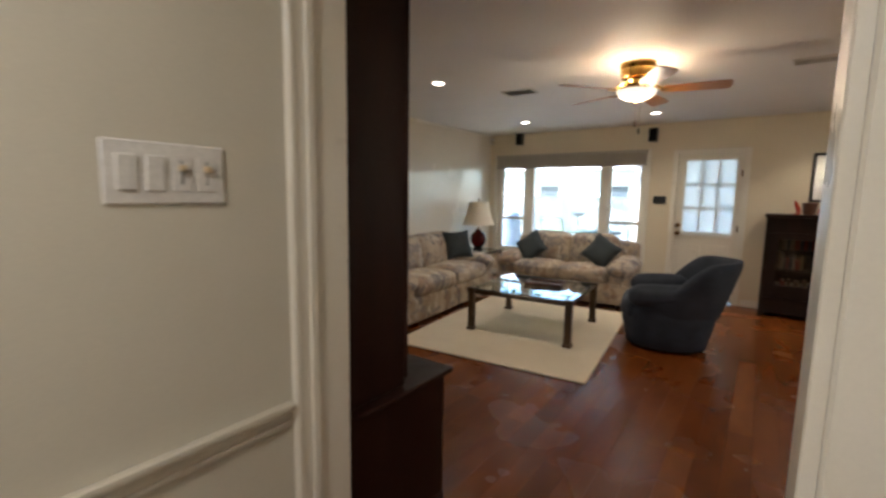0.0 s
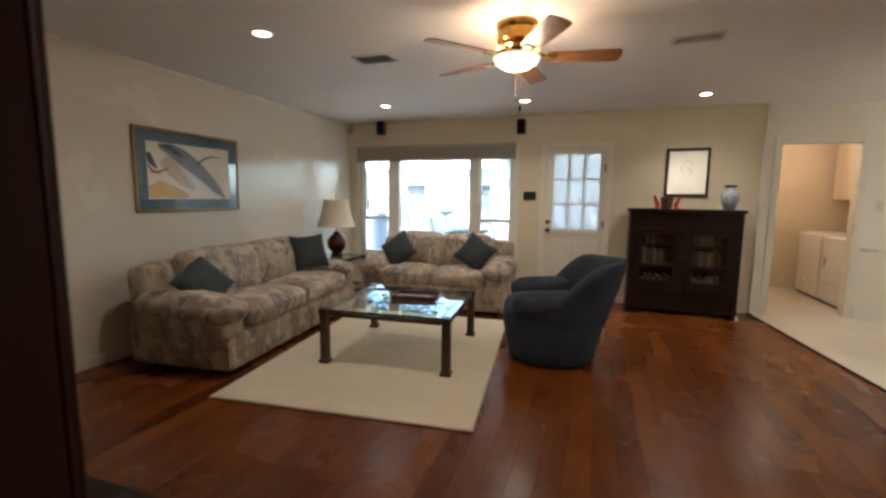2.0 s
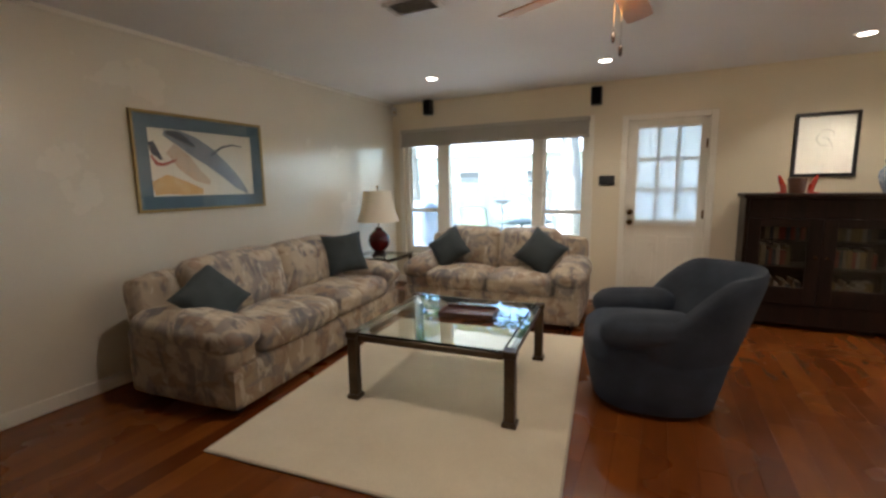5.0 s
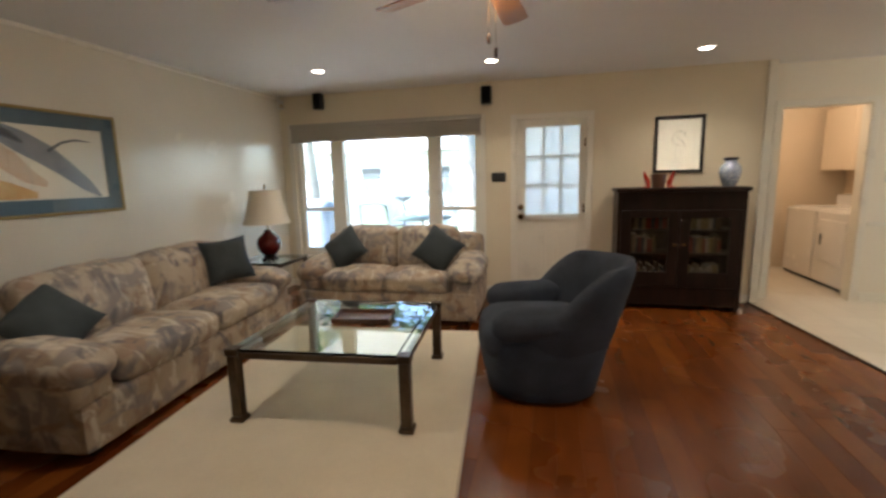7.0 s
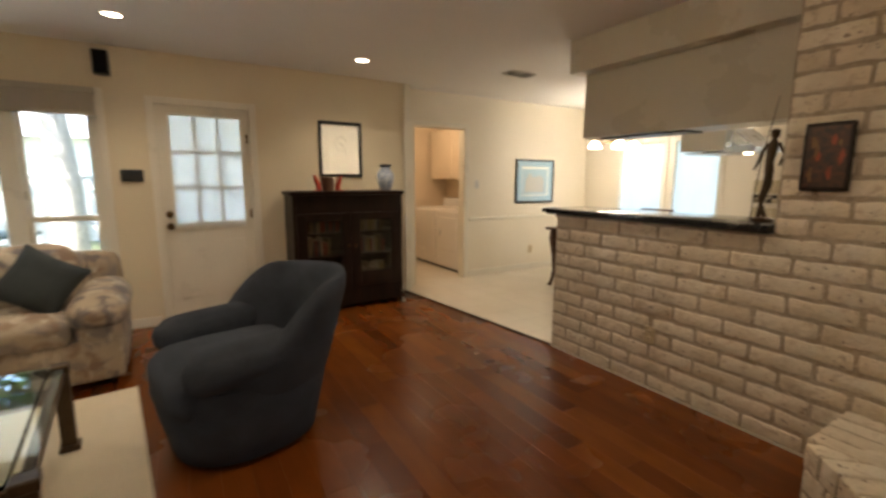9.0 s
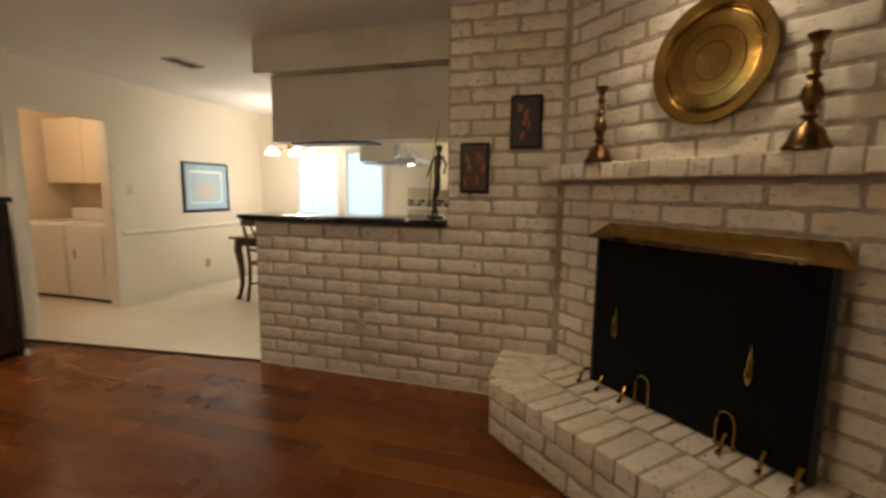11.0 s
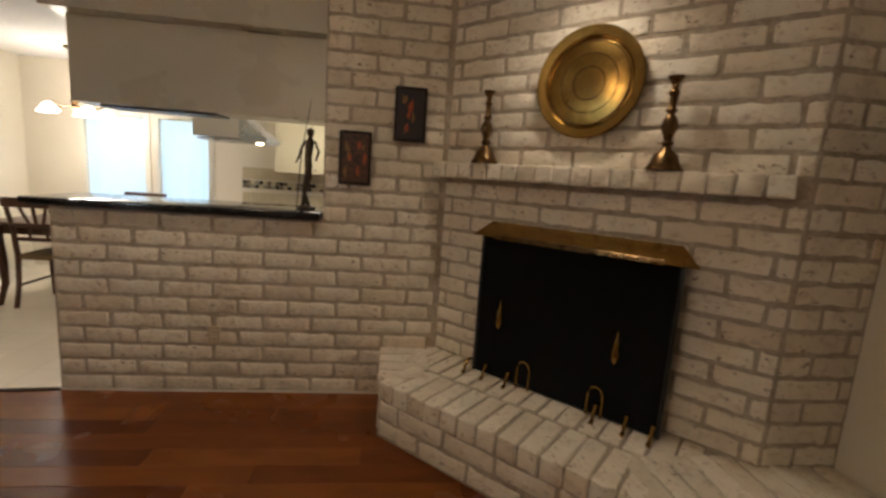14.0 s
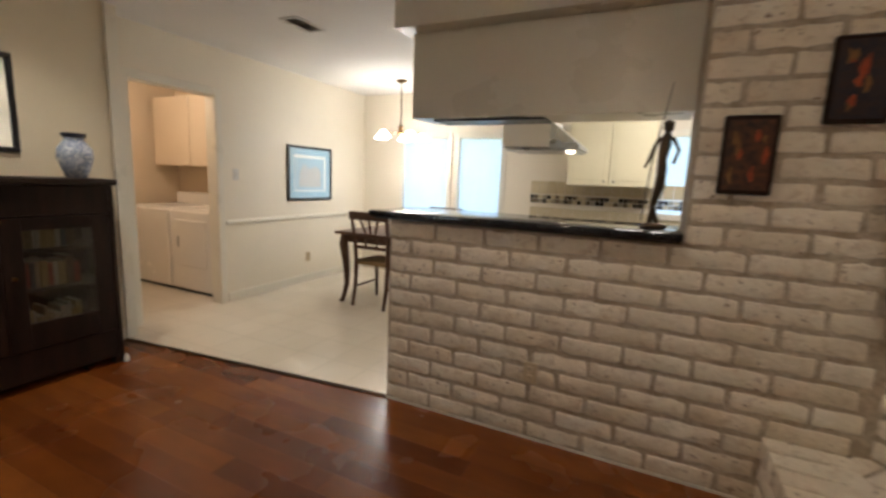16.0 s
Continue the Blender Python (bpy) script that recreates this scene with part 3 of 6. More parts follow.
box(bm, WX0 - 0.07, WX0, FAR - 0.016, FAR, WZ0, WZ1 + 0.05, 0.004)
box(bm, WX1, WX1 + 0.06, FAR - 0.016, FAR, WZ0, WZ1 + 0.05, 0.004)
part("casing", bm, TRIM, window)

blind = thing("window_blind", pose(0, 0, 0), "raised taupe cellular shade stacked above the window", "blind")
part("headrail", B(0.605, 3.055, FAR - 0.075, FAR - 0.018, 2.05, 2.10, 0.004), BLIND, blind)
bm = bmesh.new()
for i in range(9):
    z = 1.905 + i * 0.016
    box(bm, 0.615, 3.045, FAR - 0.07 + 0.004 * (i % 2), FAR - 0.022, z, z + 0.0135, 0.003)
part("pleats", bm, BLIND, blind)
part("bottom_rail", B(0.61, 3.05, FAR - 0.075, FAR - 0.02, 1.875, 1.904, 0.004), BLIND, blind, "darker bottom rail")

door = tagged(new("door_1"), "cream painted back door with a curtained nine-pane window", "door", kind="structure")
DY0, DY1 = FAR + 0.035, FAR + 0.08
GX0, GX1, GZ0, GZ1 = 3.56, 4.14, 0.955, 1.93
bm = bmesh.new()
box(bm, DX0 + 0.006, GX0, DY0, DY1, 0.01, DZ1 - 0.006, 0.002)
box(bm, GX1, DX1 - 0.006, DY0, DY1, 0.01, DZ1 - 0.006, 0.002)
box(bm, GX0, GX1, DY0, DY1, GZ1, DZ1 - 0.006)
box(bm, GX0, GX1, DY0, DY1, 0.01, GZ0)
part("slab", bm, TRIM, door)
bm = bmesh.new()
for x0, x1 in ((3.55, 3.80), (3.88, 4.13)):
    box(bm, x0, x1, DY0 - 0.008, DY0, 0.22, 0.78, 0.006)
    box(bm, x0 + 0.05, x1 - 0.05, DY0 - 0.013, DY0 - 0.008, 0.28, 0.72, 0.004)
part("panel", bm, TRIM, door)
bm = bmesh.new()
for i in (1, 2):
    x = GX0 + (GX1 - GX0) * i / 3
    box(bm, x - 0.012, x + 0.012, DY0 - 0.001, DY1, GZ0, GZ1, 0.003)
    z = GZ0 + (GZ1 - GZ0) * i / 3
    box(bm, GX0, GX1, DY0 + 0.001, DY1 - 0.002, z - 0.012, z + 0.012, 0.003)
part("muntin", bm, TRIM, door)
for i in range(3):
    for j in range(3):
        x = GX0 + (GX1 - GX0) * i / 3
        z = GZ0 + (GZ1 - GZ0) * j / 3
        pane = part("pane", B(x + 0.012, x + (GX1 - GX0) / 3 - 0.012, DY0 + 0.02, DY0 + 0.024, z + 0.012, z + (GZ1 - GZ0) / 3 - 0.012), GLASS, door)
        pane.visible_shadow = False
for z in (0.925, 1.035):
    bm = bmesh.new()
    lathe(bm, [(0.030, 0), (0.030, 0.008), (0.012, 0.012), (0.012, 0.035), (0.027, 0.045), (0.030, 0.06), (0.018, 0.072), (0.002, 0.074)], 20, pose(3.503, DY0, z, 90))
    part("knob", bm, DARKBRASS, door, "dark brass door knob" if z < 1 else "dark brass deadbolt")
for z in (1.75, 1.02, 0.25):
    part("hinge", B(DX1 - 0.04, DX1 - 0.022, DY0 - 0.006, DY0, z - 0.045, z + 0.045, 0.002), DARKBRASS, door)
bm = bmesh.new()
box(bm, DX0 - 0.055, DX0 + 0.012, FAR - 0.014, FAR + 0.03, 0, DZ1 + 0.05, 0.004)
box(bm, DX1 - 0.012, DX1 + 0.055, FAR - 0.014, FAR + 0.03, 0, DZ1 + 0.05, 0.004)
box(bm, DX0 + 0.012, DX1 - 0.012, FAR - 0.014, FAR + 0.03, DZ1 - 0.012, DZ1 + 0.05, 0.004)
part("casing", bm, TRIM, door)


def cloth(bm, x0, x1, z0, z1, y, wave, folds, nz=10):
    cols = folds * 8
    rows = []
    for j in range(nz + 1):
        z = z0 + (z1 - z0) * j / nz
        rows.append([bm.verts.new((x0 + (x1 - x0) * i / cols, y + wave * math.sin(i / 8 * 2 * math.pi) + 0.3 * wave * math.sin(i * 0.37 + j * 0.5), z)) for i in range(cols + 1)])
    for a, b in zip(rows, rows[1:]):
        for i in range(cols):
            bm.faces.new((a[i], a[i + 1], b[i + 1], b[i]))
    return bm


curtain = thing("door_curtain", pose(0, 0, 0), "white sheer curtain stretched on rods over the door window", "curtain")
bm = cloth(bmesh.new(), GX0 - 0.01, GX1 + 0.01, GZ0 - 0.06, GZ1 + 0.02, DY0 - 0.0045, 0.0006, 5)
part("cloth", bm, SHEER, curtain)
for z in (GZ0 - 0.045, GZ1 + 0.005):
    part("rod", tube(bmesh.new(), [(GX0 - 0.02, DY0 - 0.022, z), (GX1 + 0.02, DY0 - 0.022, z)], 0.005), TRIM, curtain, "white curtain rod")

laundry_casing = bmesh.new()
box(laundry_casing, LX0 - 0.065, LX0 + 0.006, LY - 0.016, LY + 0.13, 0, LZ + 0.065, 0.003)
box(laundry_casing, LX1 - 0.006, LX1 + 0.065, LY - 0.016, LY + 0.13, 0, LZ + 0.065, 0.004)
box(laundry_casing, LX0 + 0.006, LX1 - 0.006, LY - 0.016, LY + 0.13, LZ - 0.006, LZ + 0.065, 0.004)
structure("door_casing_laundry", laundry_casing, TRIM, "cream casing of the open laundry doorway", "trim")

for k, (y0, y1, z0, z1) in enumerate(windows_e):
    w = tagged(new("window_%d" % (k + 2)), "bright white-framed window with a sheer blind", "window", kind="structure")
    bm = bmesh.new()
    box(bm, EX - 0.015, EX + 0.09, y0 - 0.05, y0 + 0.02, z0 - 0.05, z1 + 0.05, 0.004)
    box(bm, EX - 0.015, EX + 0.09, y1 - 0.02, y1 + 0.05, z0 - 0.05, z1 + 0.05, 0.004)
    box(bm, EX - 0.015, EX + 0.09, y0 + 0.02, y1 - 0.02, z1 - 0.02, z1 + 0.05, 0.004)
    box(bm, EX - 0.03, EX + 0.09, y0 + 0.02, y1 - 0.02, z0 - 0.05, z0 + 0.02, 0.004)
    part("window_frame", bm, TRIM, w)
    pane = part("pane", B(EX + 0.05, EX + 0.054, y0 + 0.02, y1 - 0.02, z0 + 0.02, z1 - 0.02), GLASS, w)
    pane.visible_shadow = False
    bm = cloth(bmesh.new(), y0 + 0.025, y1 - 0.025, z0 + 0.022, z1 - 0.022, -EX - 0.028, 0.003, 4)
    bmesh.ops.transform(bm, matrix=Matrix(((0, -1, 0, 0), (1, 0, 0, 0), (0, 0, 1, 0), (0, 0, 0, 1))), verts=bm.verts[:])
    part("sheer_blind", bm, SHEER, w, "white sheer blind")

# ---------------------------------------------------------------- seating


def sofa(name, width, depth, seats, m, label):
    """Local x runs along the sofa, its front faces -y."""
    s = thing(name, m, label, "sofa")
    hw, hd = width / 2, depth / 2
    arm = 0.27
    part("base", soft(bmesh.new(), (width - 0.02, depth - 0.05, 0.28), 0.04, (0, 0.01, 0), pose(0, 0, 0.18), 12, 0.004), FLORAL, s)
    part("back", soft(bmesh.new(), (width - 0.04, 0.24, 0.72), 0.10, (0, 0.02, 0), pose(0, hd - 0.13, 0.46, -8), 12, 0.006, 3), FLORAL, s)
    for sx in (-1, 1):
        bm = soft(bmesh.new(), (arm, depth - 0.10, 0.44), 0.06, (0.01, 0.01, 0), pose(sx * (hw - arm / 2), 0.02, 0.27), 9, 0.004, sx)
        a = part("arm", bm, FLORAL, s)
        bm = soft(bmesh.new(), (arm + 0.05, depth - 0.12, 0.20), 0.095, (0.012, 0.03, 0.03), pose(sx * (hw - arm / 2), -0.03, 0.49, 3), 10, 0.012, sx * 2)
        part("arm_pad", bm, FLORAL, a)
    inner = width - 2 * arm
    w = inner / seats
    for i in range(seats):
        x = -inner / 2 + w * (i + 0.5)
        bm = soft(bmesh.new(), (w - 0.006, depth - 0.22, 0.19), 0.065, (0.0, 0.015, 0.035), pose(x, -0.10, 0.395), 12, 0.010, i * 5)
        part("seat_cushion", bm, FLORAL, s)
        bm = soft(bmesh.new(), (w + 0.02, 0.26, 0.48), 0.10, (0.0, 0.05, 0.008), pose(x, hd - 0.31, 0.655, -14), 12, 0.014, i * 7 + 1)
        part("back_cushion", bm, FLORAL, s)
    for sx in (-1, 1):
        for sy in (-1, 1):
            part("foot", B(sx * (hw - 0.12) - 0.03, sx * (hw - 0.12) + 0.03, sy * (hd - 0.12) - 0.03, sy * (hd - 0.12) + 0.03, 0, 0.06, 0.004), DARKWOOD, s)
    return s


sofa("sofa", 2.20, 0.96, 2, pose(1.065, 3.88, 0, 0, 0, 95.5), "long beige floral upholstered sofa with rolled pillow arms")
sofa("loveseat", 1.84, 0.92, 2, pose(2.26, 5.62, 0, 0, 0, 2), "beige floral two-seat loveseat below the window")


def throw_pillow(m, size=0.46):
    p = thing("throw_pillow", m, "dark grey-teal square throw pillow leaning on the floral cushions", "pillow", "sofa pillows")
    bm = bmesh.new()
    n = 14
    for side in (1, -1):
        grid = []
        for i in range(n + 1):
            row = []
            for j in range(n + 1):
                u, v = i / n * 2 - 1, j / n * 2 - 1
                pinch = 1 - 0.10 * (1 - u * u) * abs(v) ** 2 - 0.10 * (1 - v * v) * abs(u) ** 2
                h = 0.085 * ((1 - u ** 4) * (1 - v ** 4)) ** 0.6
                row.append(bm.verts.new((u * size / 2 * pinch, v * size / 2 * pinch, side * h + 0.01 * noise.noise(Vector((u * 2, v * 2, side))))))
            grid.append(row)
        for i in range(n):
            for j in range(n):
                bm.faces.new((grid[i][j], grid[i + 1][j], grid[i + 1][j + 1], grid[i][j + 1]))
    bmesh.ops.remove_doubles(bm, verts=bm.verts[:], dist=0.004)
    part("cover", bm, PILLOW, p)
    return p


first = throw_pillow(pose(0, 0, 0))
first.matrix_world = pose(1.13, 3.10, 0.645, 58, 0, 84) @ pose(0, 0, 0, 0, 0, 36) @ Matrix.Diagonal((0.86, 0.86, 0.9, 1))
copy_thing(first, pose(1.10, 4.54, 0.73, 68, 0, 58) @ pose(0, 0, 0, 0, 0, 4))
copy_thing(first, pose(1.75, 5.50, 0.685, 66, 0, -4) @ pose(0, 0, 0, 0, 0, 40))
copy_thing(first, pose(2.76, 5.50, 0.69, 66, 0, 8) @ pose(0, 0, 0, 0, 0, 55))


def barrel_chair(m):
    """Local front faces -y."""
    c = thing("armchair", m, "slate-blue velvet barrel-back swivel armchair", "armchair")
    part("swivel_base", lathe(bmesh.new(), [(0.24, 0.0), (0.27, 0.008), (0.27, 0.03), (0.22, 0.04)], 36), BLACK, c, "black swivel base")
    bm = bmesh.new()
    rings = []
    for r, z in ((0.30, 0.018), (0.318, 0.03), (0.335, 0.12), (0.36, 0.24), (0.378, 0.34), (0.37, 0.41), (0.30, 0.43)):
        ring = []
        for i in range(44):
            a = 2 * math.pi * i / 44
            ca, sa = math.cos(a), math.sin(a)
            ring.append(bm.verts.new((math.copysign(abs(ca) ** 0.85, ca) * r * 1.02, math.copysign(abs(sa) ** 0.85, sa) * r * 1.10 - 0.055, z)))
        rings.append(ring)
    for r0, r1 in zip(rings, rings[1:]):
        for i in range(44):
            bm.faces.new((r0[i], r0[(i + 1) % 44], r1[(i + 1) % 44], r1[i]))
    bm.faces.new(rings[0][::-1])
    bm.faces.new(rings[-1])
    part("skirt", bm, BLUECLOTH, c, smooth=60)
    part("seat", soft(bmesh.new(), (0.60, 0.69, 0.24), 0.10, (0, 0.03, 0.035), pose(0, -0.09, 0.385), 12, 0.008), BLUECLOTH, c)
    # curved back: swept along an arc, high behind and falling to the arms
    bm = bmesh.new()
    rings = []
    steps, sec = 40, 14
    for i in range(steps + 1):
        a = radians(-128 + 256 * i / steps)
        k = abs(a) / radians(128)
        top = 0.87 - 0.03 * k if k < 0.42 else 0.857 - (0.857 - 0.60) * min(1, ((k - 0.42) / 0.30)) ** 1.4
        thick = 0.085 + 0.03 * k
        rad = 0.335
        ring = []
        for j in range(sec):
            b = 2 * math.pi * j / sec
            px = math.cos(b)
            pz = math.sin(b)
            zz = 0.30 + (top - 0.30) * (0.5 + 0.5 * math.copysign(abs(pz) ** 0.45, pz))
            lean = 0.15 * max(0, (zz - 0.35)) / 0.5 * (1 - 0.55 * k)
            rr = rad + thick * 0.5 * math.copysign(abs(px) ** 0.7, px) + lean
            ring.append(bm.verts.new((math.sin(a) * rr, math.cos(a) * rr * 1.03, zz)))
        rings.append(ring)
    for r0, r1 in zip(rings, rings[1:]):
        for j in range(sec):
            bm.faces.new((r0[j], r0[(j + 1) % sec], r1[(j + 1) % sec], r1[j]))
    bm.faces.new(rings[0][::-1])
    bm.faces.new(rings[-1])
    part("backrest", bm, BLUECLOTH, c, smooth=60)
    for sx in (-1, 1):
        bm = soft(bmesh.new(), (0.17, 0.50, 0.19), 0.08, (0.01, 0.02, 0.01), pose(sx * 0.325, -0.13, 0.535, 4), 10, 0.006, sx)
        part("arm", bm, BLUECLOTH, c)
    return c


barrel_chair(pose(3.85, 4.20, 0, 0, 0, -79))

# ---------------------------------------------------------------- rug and tables
rug = thing("area_rug", pose(2.485, 3.83, 0.003, 0, 0, 6.0), "cream wool area rug under the coffee table", "rug")
bm = B(-0.885, 0.885, -1.175, 1.175, 0, 0.012, 0.004)
part("carpet", bm, RUG, rug)
bm = bmesh.new()
for a in (-0.897, 0.885):
    box(bm, a, a + 0.012, -1.187, 1.187, 0, 0.011, 0.003)
for a in (-1.187, 1.175):
    box(bm, -0.885, 0.885, a, a + 0.012, 0, 0.011, 0.003)
part("binding", bm, RUGEDGE, rug, "darker sewn rug edge")


def coffee_table(m, w=1.08, h=0.435):
    t = thing("coffee_table", m, "square glass coffee table with a dark bronze metal frame", "coffee table")
    a = w / 2
    for sx in (-1, 1):
        for sy in (-1, 1):
            cx, cy = sx * (a - 0.035), sy * (a - 0.035)
            leg = part("leg", B(cx - 0.031, cx + 0.031, cy - 0.031, cy + 0.031, 0.03, h - 0.03, 0.005), BRONZE, t)
            bm = B(cx - 0.042, cx + 0.042, cy - 0.042, cy + 0.042, 0, 0.03, 0.005)
            part("foot", bm, BRONZE, leg)
            bm = B(cx - 0.038, cx + 0.038, cy - 0.038, cy + 0.038, h - 0.03, h + 0.014, 0.006)
            part("cap", bm, BRONZE, leg)
    for s in (-1, 1):
        part("rail", B(-a + 0.074, a - 0.074, s * (a - 0.035) - 0.018, s * (a - 0.035) + 0.018, h - 0.046, h - 0.008, 0.004), BRONZE, t)
        part("rail", B(s * (a - 0.035) - 0.018, s * (a - 0.035) + 0.018, -a + 0.074, a - 0.074, h - 0.046, h - 0.008, 0.004), BRONZE, t)
    bm = B(-a + 0.075, a - 0.075, -a + 0.02, a - 0.02, h - 0.006, h + 0.008, 0.004)
    part("glass_top", bm, TABLEGLASS, t, "clear glass with a green edge")
    for x0 in (-a + 0.016, a - 0.072):
        part("glass_edge", B(x0, x0 + 0.056, -a + 0.08, a - 0.08, h - 0.006, h + 0.008, 0.003), TABLEGLASS, t)
    return t


coffee_table(pose(2.55, 3.905, 0.014, 0, 0, 5.0))
tray = thing("wooden_tray", pose(2.62, 3.99, 0.459, 0, 0, 9) @ Matrix.Diagonal((0.88, 0.88, 1, 1)), "low reddish wooden tray on the glass table", "tray")
bm = B(-0.21, 0.21, -0.12, 0.12, 0, 0.012, 0.003)
part("bottom", bm, CHAIRWOOD, tray)
bm = bmesh.new()
box(bm, -0.22, 0.22, -0.13, -0.118, 0, 0.035, 0.004)
box(bm, -0.22, 0.22, 0.118, 0.13, 0, 0.035, 0.004)
box(bm, -0.22, -0.208, -0.118, 0.118, 0, 0.035, 0.004)
box(bm, 0.208, 0.22, -0.118, 0.118, 0, 0.035, 0.004)
part("rim", bm, CHAIRWOOD, tray)

side = thing("end_table", pose(0.80, 5.56, 0, 0, 0, 3) @ Matrix.Diagonal((1, 1, 0.95, 1)), "glass-topped end table with dark metal legs between the sofas", "side table")
for sx in (-1, 1):
    for sy in (-1, 1):
        bm = B(sx * 0.27 - 0.02, sx * 0.27 + 0.02, sy * 0.27 - 0.02, sy * 0.27 + 0.02, 0, 0.56, 0.004)
        part("leg", bm, BRONZE, side)
for s in (-1, 1):
    part("rail", B(-0.25, 0.25, s * 0.27 - 0.015, s * 0.27 + 0.015, 0.525, 0.56, 0.003), BRONZE, side)
    part("rail", B(s * 0.27 - 0.015, s * 0.27 + 0.015, -0.25, 0.25, 0.525, 0.56, 0.003), BRONZE, side)
part("glass_top", B(-0.30, 0.30, -0.30, 0.30, 0.562, 0.574, 0.003), TABLEGLASS, side, "clear glass top")

table_lamp = thing("table_lamp", pose(0.80, 5.55, 0.546), "table lamp with an oxblood ceramic base and ivory bell shade", "lamp")
bm = lathe(bmesh.new(), [(0.085, 0), (0.085, 0.012), (0.07, 0.02), (0.075, 0.03), (0.06, 0.045)], 28)
part("foot", bm, DARKWOOD, table_lamp, "dark carved wooden foot")
bm = lathe(bmesh.new(), [(0.06, 0.045), (0.088, 0.07), (0.122, 0.12), (0.130, 0.18), (0.116, 0.235), (0.074, 0.28), (0.042, 0.305), (0.046, 0.32), (0.034, 0.33)], 32)
part("body", bm, CERAMICRED, table_lamp, "glossy oxblood ceramic body", 50)
part("stem", tube(bmesh.new(), [(0, 0, 0.29), (0, 0, 0.79)], 0.008), BRASS, table_lamp)
bm = bmesh.new()
prof = [(0.252, 0.40), (0.232, 0.45), (0.203, 0.55), (0.178, 0.65), (0.162, 0.76)]
lathe(bm, prof + [(r - 0.004, z) for r, z in reversed(prof)], 40)
for f in [f for f in bm.faces if len(f.verts) > 4]:
    bm.faces.remove(f)
part("shade", bm, SHADECLOTH, table_lamp, "ivory cloth bell shade", 60)
bm = lathe(bmesh.new(), [(0.004, 0.79), (0.014, 0.80), (0.012, 0.815), (0.003, 0.825)], 12)
part("finial", bm, BRASS, table_lamp)

phone = thing("cordless_phone", pose(0.62, 5.34, 0.546, 0, 0, 30), "black cordless phone standing in its cradle", "phone")
part("cradle", B(-0.04, 0.04, -0.045, 0.045, 0, 0.035, 0.01, 2), BLACK, phone)
part("handset", box(bmesh.new(), -0.024, 0.024, -0.014, 0.014, 0, 0.16, 0.008, 2, pose(0, 0.01, 0.03, -12)), BLACK, phone)
part("antenna", tube(bmesh.new(), [(0.015, 0.04, 0.17), (0.015, 0.05, 0.21)], 0.005), BLACK, phone)

# ---------------------------------------------------------------- pictures on the walls


def shape(bm, pts, m, depth=0.0012):
    low = [bm.verts.new(m @ Vector((x, 0, z))) for x, z in pts]
    top = [bm.verts.new(m @ Vector((x, -depth, z))) for x, z in pts]
    n = len(pts)
    bm.faces.new(top)
    bm.faces.new(low[::-1])
    for i in range(n):
        bm.faces.new((low[i], low[(i + 1) % n], top[(i + 1) % n], top[i]))
    return bm


def picture(name, m, w, h, frame_w, frame_mat, mat_w, mat_mat, label, glazed=True):
    """Hangs on a wall whose face is local y = 0; faces -y. Origin at the lower left corner."""
    p = thing(name, m, label, "picture")
    bm = bmesh.new()
    box(bm, 0, w, -0.025, -0.001, 0, frame_w, 0.004)
    box(bm, 0, w, -0.025, -0.001, h - frame_w, h, 0.004)
    box(bm, 0, frame_w, -0.025, -0.001, frame_w, h - frame_w, 0.004)
    box(bm, w - frame_w, w, -0.025, -0.001, frame_w, h - frame_w, 0.004)
    part("frame", bm, frame_mat, p)
    f = frame_w
    if mat_w:
        bm = bmesh.new()
        box(bm, f, w - f, -0.012, -0.006, f, f + mat_w)
        box(bm, f, w - f, -0.012, -0.006, h - f - mat_w, h - f)
        box(bm, f, f + mat_w, -0.012, -0.006, f + mat_w, h - f - mat_w)
        box(bm, w - f - mat_w, w - f, -0.012, -0.006, f + mat_w, h - f - mat_w)
        part("mat_board", bm, mat_mat, p)
    part("sheet", B(f + mat_w - 0.002, w - f - mat_w + 0.002, -0.006, -0.002, f + mat_w - 0.002, h - f - mat_w + 0.002), PAPER, p)
    if glazed:
        part("glazing", B(f, w - f, -0.017, -0.0145, f, h - f), GLASS, p).visible_shadow = False
    return p


WEST_TURN = pose(0, 0, 0, 0, 0, 90)
art = picture("framed_painting", pose(LEFT + 0.001, 3.075, 1.195) @ WEST_TURN, 1.13, 0.735, 0.022, GOLDFRAME, 0.095, BLUEMAT, "large gilt-framed abstract watercolour with a blue mat")
INK = plain("dark_blue_ink", (0.045, 0.06, 0.10), 0.6)
GREYWASH = surface("grey_blue_wash", (0.16, 0.19, 0.26), (0.30, 0.33, 0.38), 9, 0.6, 0.05, 60, var=0.2)
ORANGE = surface("ochre_wash", (0.62, 0.34, 0.10), (0.66, 0.46, 0.22), 9, 0.6, 0.05, 60, var=0.15)
REDINK = plain("rust_red_ink", (0.36, 0.05, 0.035), 0.6)
PEACH = surface("peach_wash", (0.62, 0.44, 0.30), (0.60, 0.52, 0.44), 9, 0.6, 0.05, 60, var=0.15)
F0 = pose(0.117, -0.0065, 0.117)


def curve_band(pts, widths):
    left, right = [], []
    for i, (x, z) in enumerate(pts):
        a = Vector(pts[max(i - 1, 0)])
        b = Vector(pts[min(i + 1, len(pts) - 1)])
        d = (b - a).normalized()
        nrm = Vector((-d.y, d.x)) * widths[i]
        left.append((x + nrm.x, z + nrm.y))
        right.append((x - nrm.x, z - nrm.y))
    return left + right[::-1]


